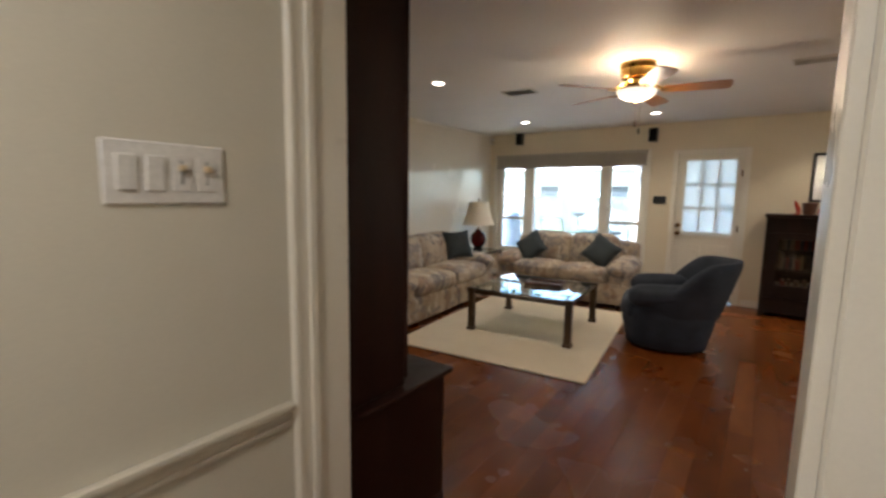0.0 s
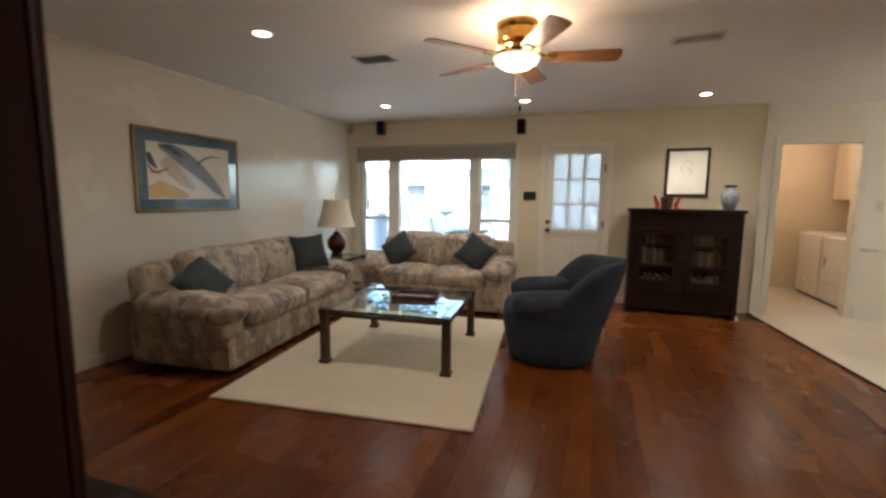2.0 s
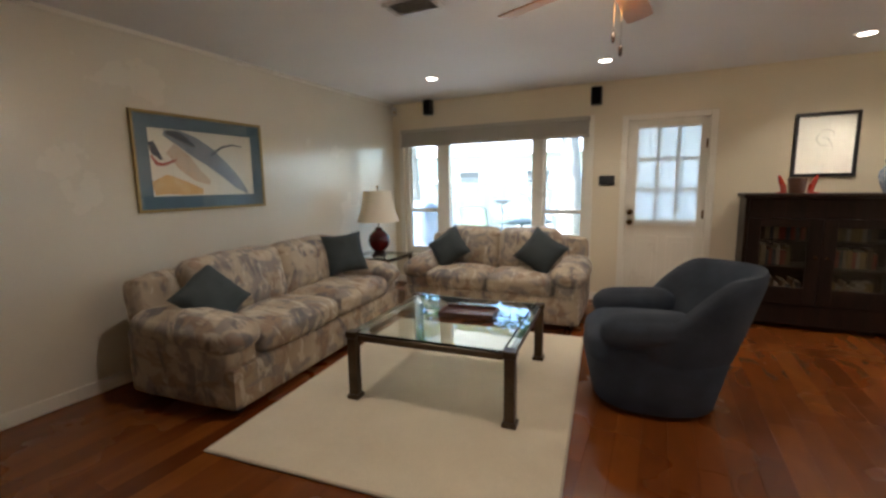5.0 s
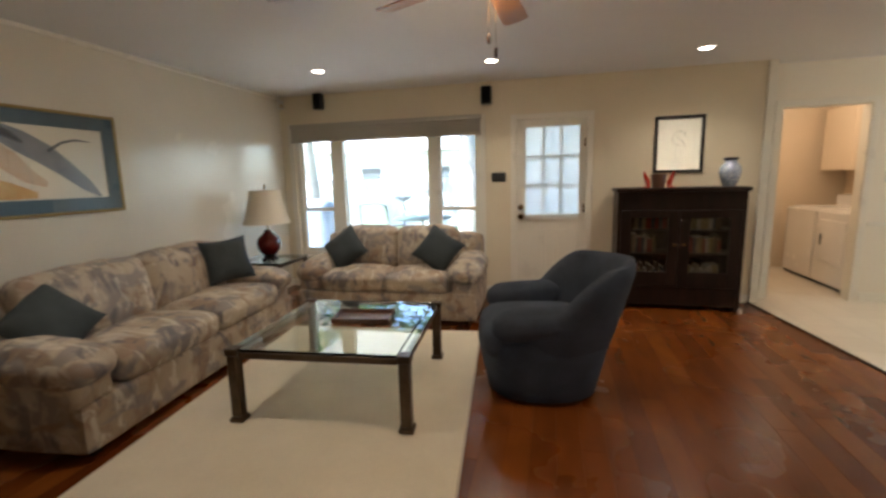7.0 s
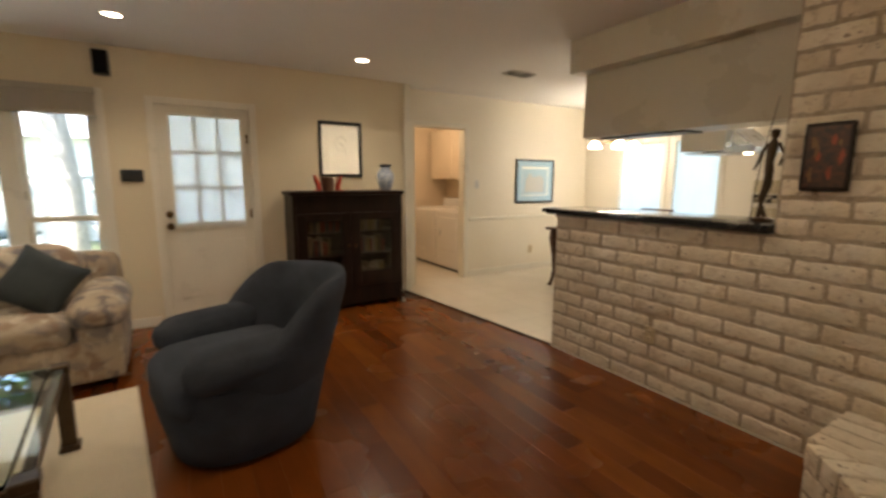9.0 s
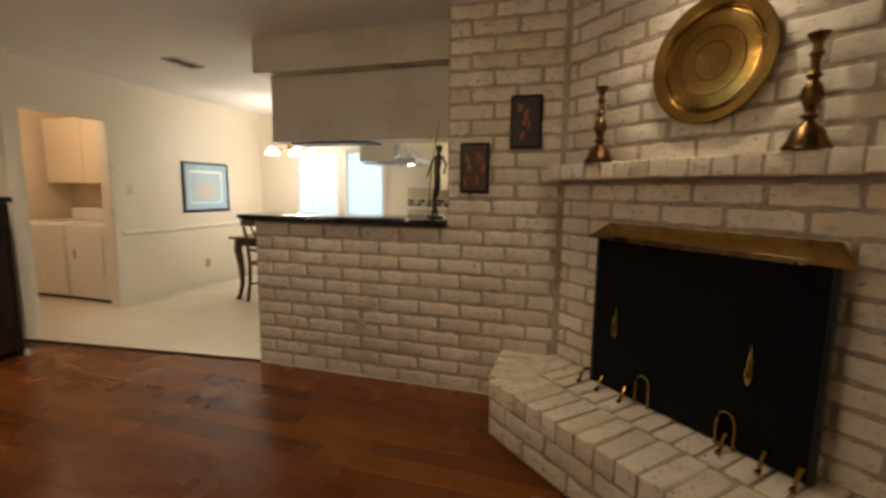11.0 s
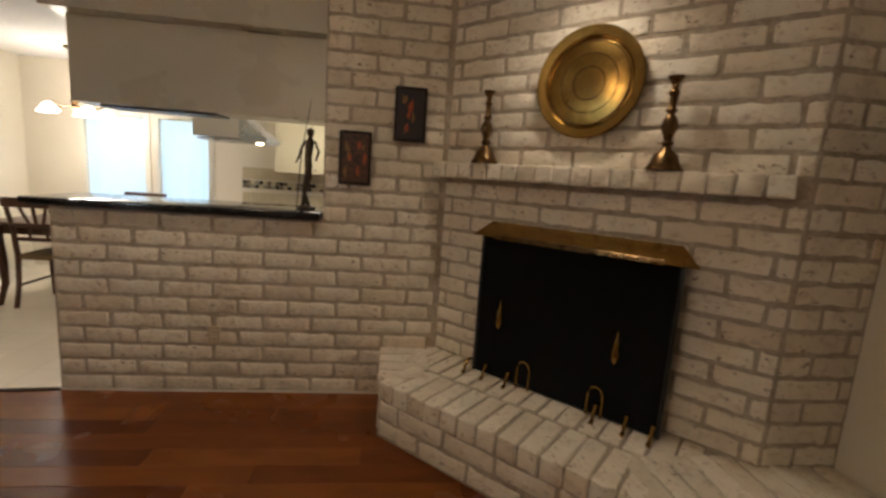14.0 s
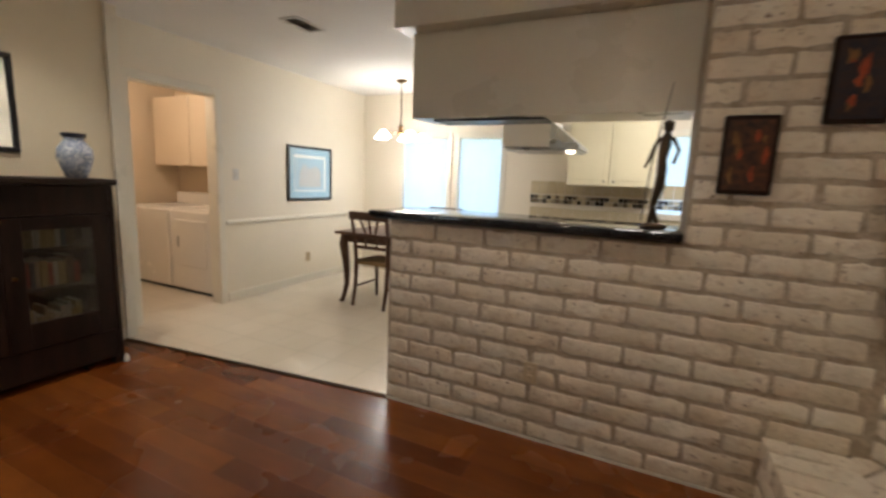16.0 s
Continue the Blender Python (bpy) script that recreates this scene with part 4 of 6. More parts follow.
wing = [(0.12, 0.47), (0.22, 0.45), (0.34, 0.39), (0.48, 0.31), (0.62, 0.20), (0.74, 0.09), (0.83, 0.01)]
bm = shape(bmesh.new(), curve_band(wing, [0.02, 0.055, 0.075, 0.075, 0.06, 0.045, 0.01]), F0)
part("wash", bm, GREYWASH, art, "grey-blue brush wing")
bm = shape(bmesh.new(), curve_band([(0.14, 0.475), (0.22, 0.46), (0.28, 0.43), (0.36, 0.38)], [0.012, 0.03, 0.024, 0.006]), F0 @ pose(0, -0.0016, 0))
part("stroke", bm, INK, art, "dark blue brush head")
bm = shape(bmesh.new(), curve_band([(0.50, 0.33), (0.60, 0.395), (0.70, 0.42), (0.80, 0.41)], [0.010, 0.008, 0.007, 0.003]), F0 @ pose(0, -0.0016, 0))
part("stroke", bm, INK, art, "thin dark curved stroke")
bm = shape(bmesh.new(), curve_band([(0.005, 0.055), (0.12, 0.09), (0.25, 0.06), (0.40, 0.03)], [0.05, 0.075, 0.055, 0.02]), F0)
part("wash", bm, ORANGE, art, "ochre wash")
bm = shape(bmesh.new(), curve_band([(0.16, 0.36), (0.26, 0.26), (0.36, 0.16), (0.47, 0.10)], [0.05, 0.07, 0.05, 0.02]), F0 @ pose(0, 0.0008, 0))
part("wash", bm, PEACH, art, "pale peach wash")
bm = shape(bmesh.new(), curve_band([(0.01, 0.30), (0.05, 0.24), (0.10, 0.235), (0.20, 0.275)], [0.006, 0.014, 0.012, 0.006]), F0 @ pose(0, -0.0024, 0))
part("stroke", bm, REDINK, art, "rust red stroke")
bm = shape(bmesh.new(), curve_band([(0.02, 0.40), (0.04, 0.33), (0.09, 0.27)], [0.02, 0.03, 0.008]), F0 @ pose(0, -0.0012, 0))
part("stroke", bm, INK, art, "dark grey stroke")

sketch = picture("framed_drawing", pose(4.90, FAR - 0.002, 1.39), 0.475, 0.585, 0.03, BLACK, 0, None, "pale pencil drawing in a black frame hung above the bookcase")
PENCIL = plain("grey_pencil", (0.42, 0.39, 0.34), 0.7)
bm = bmesh.new()
for k, pts in enumerate([[(0.19, 0.40), (0.24, 0.43), (0.29, 0.41), (0.30, 0.36)], [(0.19, 0.40), (0.17, 0.34), (0.20, 0.29), (0.26, 0.28)], [(0.21, 0.36), (0.25, 0.35), (0.28, 0.31), (0.30, 0.24)]]):
    shape(bm, curve_band(pts, [0.002, 0.004, 0.004, 0.002]), pose(0, -0.0065 - 0.0005 * k, 0))
part("pencil_lines", bm, PENCIL, sketch)

LIGHTBLUE = surface("powder_blue_mat", (0.26, 0.40, 0.50), (0.30, 0.44, 0.54), 8, 0.6, 0.04, 150, var=0.06)
dpic = picture("framed_print", pose(7.815, LY - 0.002, 1.022), 0.755, 0.64, 0.03, BLACK, 0.075, LIGHTBLUE, "landscape print with blue mats in a black frame")
SANDY = surface("sandy_print_ink", (0.50, 0.42, 0.34), (0.42, 0.42, 0.42), 14, 0.6, 0.05, 90, var=0.2)
SKYBLUE = plain("pale_blue_print_ink", (0.34, 0.47, 0.56), 0.6)
part("printed_sky", B(0.12, 0.62, -0.0075, -0.0065, 0.12, 0.50), SKYBLUE, dpic)
part("printed_rocks", shape(bmesh.new(), [(0.18, 0.16), (0.56, 0.16), (0.55, 0.36), (0.46, 0.42), (0.36, 0.36), (0.27, 0.44), (0.2, 0.34)], pose(0, -0.0078, 0)), SANDY, dpic)

bpic = picture("framed_photograph", pose(4.985, BACK + 0.002, 1.445, 0, 0, 180), 0.34, 0.32, 0.018, BLACK, 0.055, PAPER, "dark photograph with a white mat in a thin black frame")
part("dark_print", B(0.075, 0.285, -0.0078, -0.0065, 0.075, 0.255), BLACK, bpic)
part("pale_highlight", shape(bmesh.new(), [(0.13, 0.13), (0.19, 0.11), (0.24, 0.14), (0.22, 0.16), (0.15, 0.16)], pose(0, -0.0082, 0)), SANDY, bpic)


def icon(m, colours, label, rnd):
    i = thing("painted_icon", m, label, "plaque", "plaques on the brick pier")
    part("board", B(0, 0.185, -0.03, -0.012, 0, 0.31, 0.006), DARKWOOD, i)
    part("ground", B(0.016, 0.169, -0.0325, -0.0302, 0.018, 0.292, 0.001), colours[0], i)
    for k in range(9):
        x, z = 0.035 + 0.115 * rnd.random(), 0.04 + 0.18 * rnd.random()
        h, w = rnd.uniform(0.03, 0.075), rnd.uniform(0.006, 0.013)
        part("fleck", shape(bmesh.new(), curve_band([(x, z), (x + rnd.uniform(-0.01, 0.01), z + h * 0.5), (x, z + h)], [w * 0.4, w, w * 0.3]), pose(0, -0.0328 - 0.0002 * k, 0)), colours[1 + k % 2], i)
    return i


ICONRED = surface("oil_vermilion", (0.50, 0.085, 0.02), (0.28, 0.045, 0.015), 25, 0.4, 0.08, 120, var=0.4)
ICONBLUE = surface("oil_deep_blue", (0.010, 0.014, 0.030), (0.045, 0.02, 0.014), 30, 0.4, 0.08, 120, var=0.4)
ICONBROWN = surface("oil_umber", (0.13, 0.04, 0.014), (0.022, 0.012, 0.009), 38, 0.4, 0.1, 120, var=0.4)
ICONGOLD = surface("oil_ochre", (0.34, 0.17, 0.04), (0.18, 0.075, 0.022), 30, 0.4, 0.1, 120, var=0.4)
EAST_TURN = pose(0, 0, 0, 0, 0, -90)
icon(pose(BRICK - 0.006, 2.672, 1.318) @ EAST_TURN, (ICONBROWN, ICONRED, ICONGOLD), "small painted wooden plaque in red and gold tones", random.Random(3))
icon(pose(BRICK - 0.006, 2.365, 1.588) @ EAST_TURN, (ICONBLUE, ICONRED, ICONGOLD), "small painted wooden plaque in blue and orange tones", random.Random(8))

# ---------------------------------------------------------------- bookcase and what stands on it
bc = thing("bookcase", pose(4.49, 6.07, 0), "dark stained bookcase with two glazed doors, half filled", "bookcase")
W, D, H = 1.20, 0.38, 1.245
part("body", box(box(B(0.02, 0.05, 0.015, D, 0, H - 0.04, 0.003), W - 0.05, W - 0.02, 0.015, D, 0, H - 0.04, 0.003), 0.05, W - 0.05, D - 0.012, D - 0.002, 0.06, H - 0.04), DARKWOOD, bc)
part("top", B(0, W, -0.01, D, H - 0.04, H, 0.008, 2), DARKWOOD, bc)
part("frieze", B(0.05, W - 0.05, 0.012, 0.04, H - 0.22, H - 0.04, 0.003), DARKWOOD, bc)
part("plinth", B(0.05, W - 0.05, 0.02, 0.05, 0.05, 0.24, 0.003), DARKWOOD, bc)
for z in (0.24, 0.56, 0.80):
    part("shelf", B(0.05, W - 0.05, 0.05, D - 0.014, z, z + 0.02, 0.002), DARKWOOD, bc)
for k in (0, 1):
    x0 = 0.052 + k * (W - 0.104) / 2
    x1 = x0 + (W - 0.104) / 2 - 0.002
    bm = bmesh.new()
    box(bm, x0, x0 + 0.10, 0.012, 0.036, 0.243, H - 0.222, 0.003)
    box(bm, x1 - 0.10, x1, 0.012, 0.036, 0.243, H - 0.222, 0.003)
    box(bm, x0 + 0.10, x1 - 0.10, 0.012, 0.036, 0.243, 0.40, 0.003)
    box(bm, x0 + 0.10, x1 - 0.10, 0.012, 0.036, H - 0.30, H - 0.222, 0.003)
    dr = part("door", bm, DARKWOOD, bc)
    part("pane", B(x0 + 0.10, x1 - 0.10, 0.022, 0.026, 0.40, H - 0.30), DARKGLASS, dr).visible_shadow = False
    kx = x1 - 0.04 if k == 0 else x0 + 0.04
    part("knob", lathe(bmesh.new(), [(0.006, 0), (0.006, 0.012), (0.014, 0.018), (0.012, 0.028), (0.002, 0.031)], 14, pose(kx, 0.012, 0.68, 90)), DARKBRASS, dr)
part("caster", lathe(bmesh.new(), [(0.006, 0.055), (0.012, 0.05), (0.016, 0.03), (0.02, 0.012), (0.016, 0)], 14, pose(W - 0.02, -0.005, 0)), SWITCH, bc, "pale plastic foot cup")
for sx in (0.02, W - 0.075):
    part("foot", B(sx, sx + 0.055, 0.015, 0.07, 0, 0.055, 0.004), DARKWOOD, bc)
book_colours = [plain("book_cloth", c, 0.6) for c in ((0.35, 0.28, 0.12), (0.30, 0.06, 0.04), (0.48, 0.44, 0.36), (0.08, 0.10, 0.13), (0.24, 0.21, 0.10), (0.40, 0.34, 0.24), (0.14, 0.09, 0.05))]
rnd = random.Random(4)
for z, xs in ((0.26, ((0.17, 0.50), (0.70, 1.03))), (0.58, ((0.16, 0.42), (0.70, 1.02))), (0.82, ((0.18, 0.50), (0.68, 1.02)))):
    for xa, xb in xs:
        x = xa
        while x < xb - 0.02:
            bw, bh = rnd.uniform(0.018, 0.042), rnd.uniform(0.13, 0.20)
            b = thing("book", pose(4.49 + x, 6.07 + 0.14, z), "upright hardback book on a bookcase shelf", "book", "books in the bookcase")
            part("cover", B(0.0005, bw - 0.0005, 0, 0.15, 0, bh, 0.002), rnd.choice(book_colours), b)
            part("pages", B(0.003, bw - 0.003, 0.004, 0.152, 0.003, bh - 0.003 + 0.004), PAPER, b)
            x += bw + rnd.choice((0, 0, 0.001, 0.003))

vase = thing("porcelain_vase", pose(5.55, 6.24, H), "blue and white porcelain vase with a dark rim", "vase")
part("body", lathe(bmesh.new(), [(0.045, 0), (0.055, 0.01), (0.075, 0.06), (0.095, 0.13), (0.092, 0.18), (0.065, 0.22), (0.052, 0.235), (0.052, 0.25)], 32), DELFT, vase, "", 60)
part("rim", lathe(bmesh.new(), [(0.052, 0.25), (0.062, 0.255), (0.064, 0.278), (0.056, 0.28), (0.05, 0.26)], 32), plain("dark_blue_glaze", (0.025, 0.03, 0.05), 0.25), vase, "dark glazed rim")
pot = thing("brown_pot", pose(4.90, 6.20, H), "small brown glazed pot between red bookends", "pot")
part("body", lathe(bmesh.new(), [(0.055, 0), (0.062, 0.02), (0.070, 0.10), (0.073, 0.135), (0.066, 0.138), (0.06, 0.11)], 24), TERRA, pot)
for sx in (-1, 1):
    r = thing("red_bookend", pose(4.90 + sx * 0.115, 6.20, H, 0, 0, 0), "small red lacquered horn-shaped ornament on the bookcase", "ornament", "red ornaments")
    part("plinth", B(-0.035, 0.035, -0.03, 0.03, 0, 0.012, 0.003), REDLACQ, r)
    part("horn", tube(bmesh.new(), [(-sx * 0.02, 0, 0.01), (-sx * 0.012, 0, 0.06), (sx * 0.008, 0, 0.11), (sx * 0.025, 0, 0.16)], [0.024, 0.026, 0.02, 0.01], 10), REDLACQ, r)

# ---------------------------------------------------------------- small fixtures
for x, z in ((1.05, 2.262), (3.125, 2.20)):
    s = thing("wall_speaker", pose(x, FAR, z), "small black loudspeaker bracketed high on the wall", "speaker", "wall speakers")
    part("bracket", B(-0.02, 0.02, -0.05, 0, 0.07, 0.13, 0.003), BLACK, s)
    part("cabinet", B(-0.055, 0.055, -0.15, -0.05, 0, 0.19, 0.012, 2), BLACK, s)
    part("grille", B(-0.047, 0.047, -0.154, -0.15, 0.008, 0.182, 0.002), SCREENMESH, s)
sensor = thing("alarm_sensor", pose(LEFT + 0.06, FAR - 0.06, 2.30, 0, 0, 45), "white corner alarm sensor near the ceiling", "sensor")
part("case", B(-0.035, 0.035, -0.025, 0.03, 0, 0.11, 0.012, 2), SWITCH, sensor)
part("lens", B(-0.022, 0.022, -0.03, -0.025, 0.02, 0.06, 0.004), OUTLET, sensor)
panel = thing("alarm_keypad", pose(3.168, FAR, 1.335), "dark wall-mounted keypad beside the door", "keypad")
part("case", B(0, 0.165, -0.025, 0, 0, 0.105, 0.006), BLACK, panel)
part("display", B(0.02, 0.145, -0.0265, -0.025, 0.06, 0.092), plain("grey_display", (0.05, 0.055, 0.06), 0.2), panel)


def outlet(m, label):
    o = thing("wall_outlet", m, label, "outlet", "outlets")
    part("plate", B(-0.036, 0.036, -0.007, 0, -0.058, 0.058, 0.003), OUTLET, o)
    for z in (-0.022, 0.022):
        sk = part("socket", B(-0.017, 0.017, -0.010, -0.007, z - 0.014, z + 0.014, 0.003), OUTLET, o)
        part("slot", box(B(-0.008, -0.006, -0.0106, -0.010, z - 0.005, z + 0.006), 0.006, 0.008, -0.0106, -0.010, z - 0.005, z + 0.006), BLACK, sk)
    return o


outlet(pose(BRICK - 0.0145, 3.376, 0.367, 0, 0, -90), "ivory duplex outlet set in the brick")
outlet(pose(8.15, LY - 0.001, 0.32), "ivory duplex outlet on the dining wall")
sw = thing("light_switch", pose(7.13, LY - 0.001, 1.30), "white single light switch by the laundry door", "switch")
part("plate", B(-0.035, 0.035, -0.006, 0, -0.057, 0.057, 0.003), SWITCH, sw)
part("toggle", B(-0.005, 0.005, -0.016, -0.006, -0.008, 0.010, 0.002), SWITCH, sw)
gang = thing("switch_plate", pose(HX0, -0.015, 1.446) @ WEST_TURN @ Matrix.Diagonal((1.15, 1.15, 1.15, 1)), "white four-gang switch plate with rockers and sliders", "switch")
part("plate", B(-0.105, 0.105, -0.007, 0, -0.0575, 0.0575, 0.004), SWITCH, gang)
for k in range(2):
    x = -0.069 + k * 0.046
    part("rocker", box(bmesh.new(), x - 0.0165, x + 0.0165, -0.013, -0.006, -0.033, 0.033, 0.003, 1, pose(0, 0, 0, 3)), SWITCH, gang)
for k in range(2):
    x = 0.023 + k * 0.046
    part("dimmer", B(x - 0.0165, x + 0.0165, -0.0095, -0.007, -0.033, 0.033, 0.002), SWITCH, gang)
    part("slider", B(x - 0.007, x + 0.007, -0.018, -0.0095, 0.005, 0.017, 0.002), OUTLET, gang)
    part("slot", B(x - 0.001, x + 0.001, -0.0102, -0.0095, -0.02, 0.026), BLACK, gang)

for dx, dy in DOWNLIGHTS:
    d = thing("downlight", pose(dx, dy, CEIL), "lit recessed ceiling downlight with a white trim ring", "ceiling light", "recessed lights")
    part("ring", lathe(bmesh.new(), [(0.078, -0.001), (0.078, -0.006), (0.060, -0.010), (0.056, -0.004)], 28), SWITCH, d)
    part("lens", lathe(bmesh.new(), [(0.055, -0.006), (0.03, -0.008), (0.002, -0.009)], 24), BULB, d, "glowing lens")


def vent(x, y, w, d, rz):
    v = thing("ceiling_vent", pose(x, y, CEIL, 0, 0, rz), "white louvred ceiling air vent with dark slots", "vent", "ceiling vents")
    bm = bmesh.new()
    for s in (-1, 1):
        box(bm, -w / 2, w / 2, s * d / 2 - 0.02, s * d / 2 + 0.02, -0.008, 0, 0.002)
        box(bm, s * w / 2 - 0.02, s * w / 2 + 0.02, -d / 2, d / 2, -0.008, 0, 0.002)
    part("frame", bm, SWITCH, v)
    part("backing", B(-w / 2, w / 2, -d / 2, d / 2, -0.003, -0.001), BLACK, v)
    k = 7
    for i in range(k):
        y0 = -d / 2 + d * (i + 0.5) / k
        part("slat", box(bmesh.new(), -w / 2, w / 2, -0.012, 0.012, -0.001, 0.001, 0, 1, pose(0, y0, -0.007, 32)), SWITCH, v)


vent(2.37, 3.73, 0.30, 0.20, 0)
vent(4.72, 3.97, 0.30, 0.15, 0)
vent(6.74, 5.45, 0.30, 0.15, 0)

# ---------------------------------------------------------------- ceiling fan
fan = thing("ceiling_fan", pose(FAN[0], FAN[1], CEIL), "brass flush-mount ceiling fan with oak blades and a lit bowl", "ceiling fan")
part("canopy", lathe(bmesh.new(), [(0.135, -0.001), (0.135, -0.03), (0.125, -0.05), (0.13, -0.07), (0.125, -0.115), (0.085, -0.135)], 36), BRASS, fan, "polished brass motor housing")
part("hub", lathe(bmesh.new(), [(0.06, -0.135), (0.09, -0.14), (0.09, -0.165), (0.05, -0.17), (0.045, -0.20)], 30), BRASS, fan)
part("light_bowl", lathe(bmesh.new(), [(0.145, -0.205), (0.15, -0.212), (0.135, -0.245), (0.09, -0.272), (0.03, -0.283), (0.004, -0.284)], 36), BOWL, fan, "glowing frosted glass bowl", 60)
part("bowl_ring", lathe(bmesh.new(), [(0.148, -0.197), (0.156, -0.200), (0.156, -0.208), (0.146, -0.210)], 36), BRASS, fan)
part("bowl_finial", lathe(bmesh.new(), [(0.022, -0.283), (0.020, -0.292), (0.010, -0.298), (0.002, -0.302)], 16), DARKBRASS, fan)
for i in range(3):
    a = radians(120 * i)
    cx, cy = 0.10 * math.cos(a), 0.10 * math.sin(a)
    part("bulb_holder", lathe(bmesh.new(), [(0.012, 0), (0.016, 0.01), (0.013, 0.03)], 12, pose(cx, cy, -0.18)), BRASS, fan)
for i in range(5):
    ang = 12 + 72 * i
    m = pose(0, 0, -0.213, 0, 0, ang)
    bm = bmesh.new()
    tube(bm, [m @ Vector((0.07, 0, 0.055)), m @ Vector((0.14, 0, 0.035)), m @ Vector((0.20, 0, -0.004))], [0.012, 0.009, 0.012], 8)
    box(bm, 0.17, 0.25, -0.035, 0.035, -0.006, -0.001, 0.002, 1, m)
    part("blade_iron", bm, BRASS, fan)
    bm = bmesh.new()
    mb = m @ pose(0, 0, 0.001, -12, 0, 0)
    outline = [(0.19, -0.045), (0.22, -0.055), (0.54, -0.070), (0.625, -0.068), (0.642, -0.052), (0.648, 0), (0.642, 0.052), (0.625, 0.068), (0.54, 0.070), (0.22, 0.055), (0.19, 0.045)]
    low = [bm.verts.new(mb @ Vector((x, y, 0))) for x, y in outline]
    top = [bm.verts.new(mb @ Vector((x, y, 0.007))) for x, y in outline]
    for k in range(len(outline)):
        bm.faces.new((low[k], low[(k + 1) % len(outline)], top[(k + 1) % len(outline)], top[k]))
    bm.faces.new(low[::-1])
    bm.faces.new(top)
    part("blade", bm, OAK, fan, "oak veneer blade")
for dx, z1 in ((0.02, -0.51), (-0.012, -0.45)):
    part("pull_chain", tube(bmesh.new(), [(dx, 0.06, -0.19), (dx, 0.06, z1)], 0.0010, 6), DARKBRASS, fan)
    part("pull_knob", lathe(bmesh.new(), [(0.003, 0.02), (0.009, 0.01), (0.008, -0.02), (0.002, -0.03)], 10, pose(dx, 0.06, z1)), DARKWOOD, fan)

# ---------------------------------------------------------------- tall cabinet by the hall doorway
cab = thing("media_cabinet", pose(0, 0, 0), "tall dark mahogany cabinet on a deeper chest beside the doorway", "cabinet")
CX0, CX1, CH = 2.19, 3.41, 0.645
part("chest", B(CX0, CX1 - 0.02, HY + 0.006, 1.08, 0.06, CH - 0.025, 0.006), MAHOG, cab)
part("chest_top", B(CX0 - 0.02, CX1, HY + 0.006, 1.12, CH - 0.025, CH, 0.008, 2), MAHOG, cab)
part("plinth", B(CX0, CX1 - 0.02, HY + 0.006, 1.09, 0, 0.06, 0.006), MAHOG, cab)
part("hutch", B(CX0, CX1 - 0.045, HY + 0.006, 0.84, CH, 2.16, 0.006), MAHOG, cab)
part("cornice", B(CX0 - 0.03, CX1 - 0.02, HY + 0.006, 0.87, 2.16, 2.24, 0.02, 2), MAHOG, cab)
for k in range(2):
    x0 = CX0 + 0.015 + k * 0.59
    d = part("drawer", B(x0, x0 + 0.58, 1.0802, 1.096, 0.09, CH - 0.05, 0.004), MAHOG, cab)
    part("handle", tube(bmesh.new(), [(x0 + 0.22, 1.096, 0.36), (x0 + 0.24, 1.115, 0.35), (x0 + 0.35, 1.115, 0.35), (x0 + 0.37, 1.096, 0.36)], 0.006), DARKBRASS, d)
    h = part("hutch_door", B(x0, x0 + 0.575, 0.8402, 0.856, CH + 0.03, 2.13, 0.004), MAHOG, cab)
    part("knob", lathe(bmesh.new(), [(0.006, 0), (0.016, 0.015), (0.012, 0.028), (0.002, 0.03)], 12, pose(x0 + (0.53 if k == 0 else 0.05), 0.856, 1.2, -90)), DARKBRASS, h)

# ---------------------------------------------------------------- bar counter and kitchen
bar = thing("bar_counter", pose(0, 0, 0), "polished black granite bar top on the brick half wall", "counter")
part("slab", B(BRICK - 0.06, 6.60, 2.766, 4.365, 1.108, 1.143, 0.008, 2), GRANITE, bar)
part("underlay", B(BRICK - 0.035, 6.57, 2.772, 4.345, 1.0965, 1.1078, 0.002), BLACK, bar, "thin dark board under the granite")

statue = bmesh.new()
SM = pose(6.30, 2.885, 1.1435) @ Matrix.Diagonal((1.0, 1.15, 1.0, 1))
lathe(statue, [(0.045, 0), (0.05, 0.006), (0.048, 0.016), (0.03, 0.026)], 18, SM)
tube(statue, [SM @ Vector(p) for p in ((0, 0.018, 0.02), (0.004, 0.012, 0.10), (0.0, -0.016, 0.20), (0.004, -0.010, 0.27))], [0.014, 0.011, 0.013, 0.018], 8)
tube(statue, [SM @ Vector(p) for p in ((0, -0.012, 0.02), (-0.004, 0.016, 0.12), (0.0, 0.004, 0.20), (0.0, -0.006, 0.27))], [0.012, 0.010, 0.012, 0.018], 8)
tube(statue, [SM @ Vector(p) for p in ((0, -0.008, 0.26), (0, -0.004, 0.32), (0, -0.010, 0.38), (0, -0.014, 0.42), (0, -0.016, 0.445))], [0.024, 0.020, 0.026, 0.022, 0.010], 10)
lathe(statue, [(0.004, -0.024), (0.016, -0.016), (0.019, 0), (0.018, 0.012), (0.022, 0.018), (0.012, 0.026), (0.003, 0.032)], 12, SM @ pose(0, -0.016, 0.465))
tube(statue, [SM @ Vector(p) for p in ((0, -0.036, 0.42), (0.004, -0.060, 0.36), (0.0, -0.045, 0.30))], [0.009, 0.008, 0.007], 8)
tube(statue, [SM @ Vector(p) for p in ((0, 0.010, 0.42), (0.0, 0.030, 0.37), (0.0, 0.045, 0.31), (0, 0.058, 0.28))], [0.009, 0.008, 0.007, 0.005], 8)
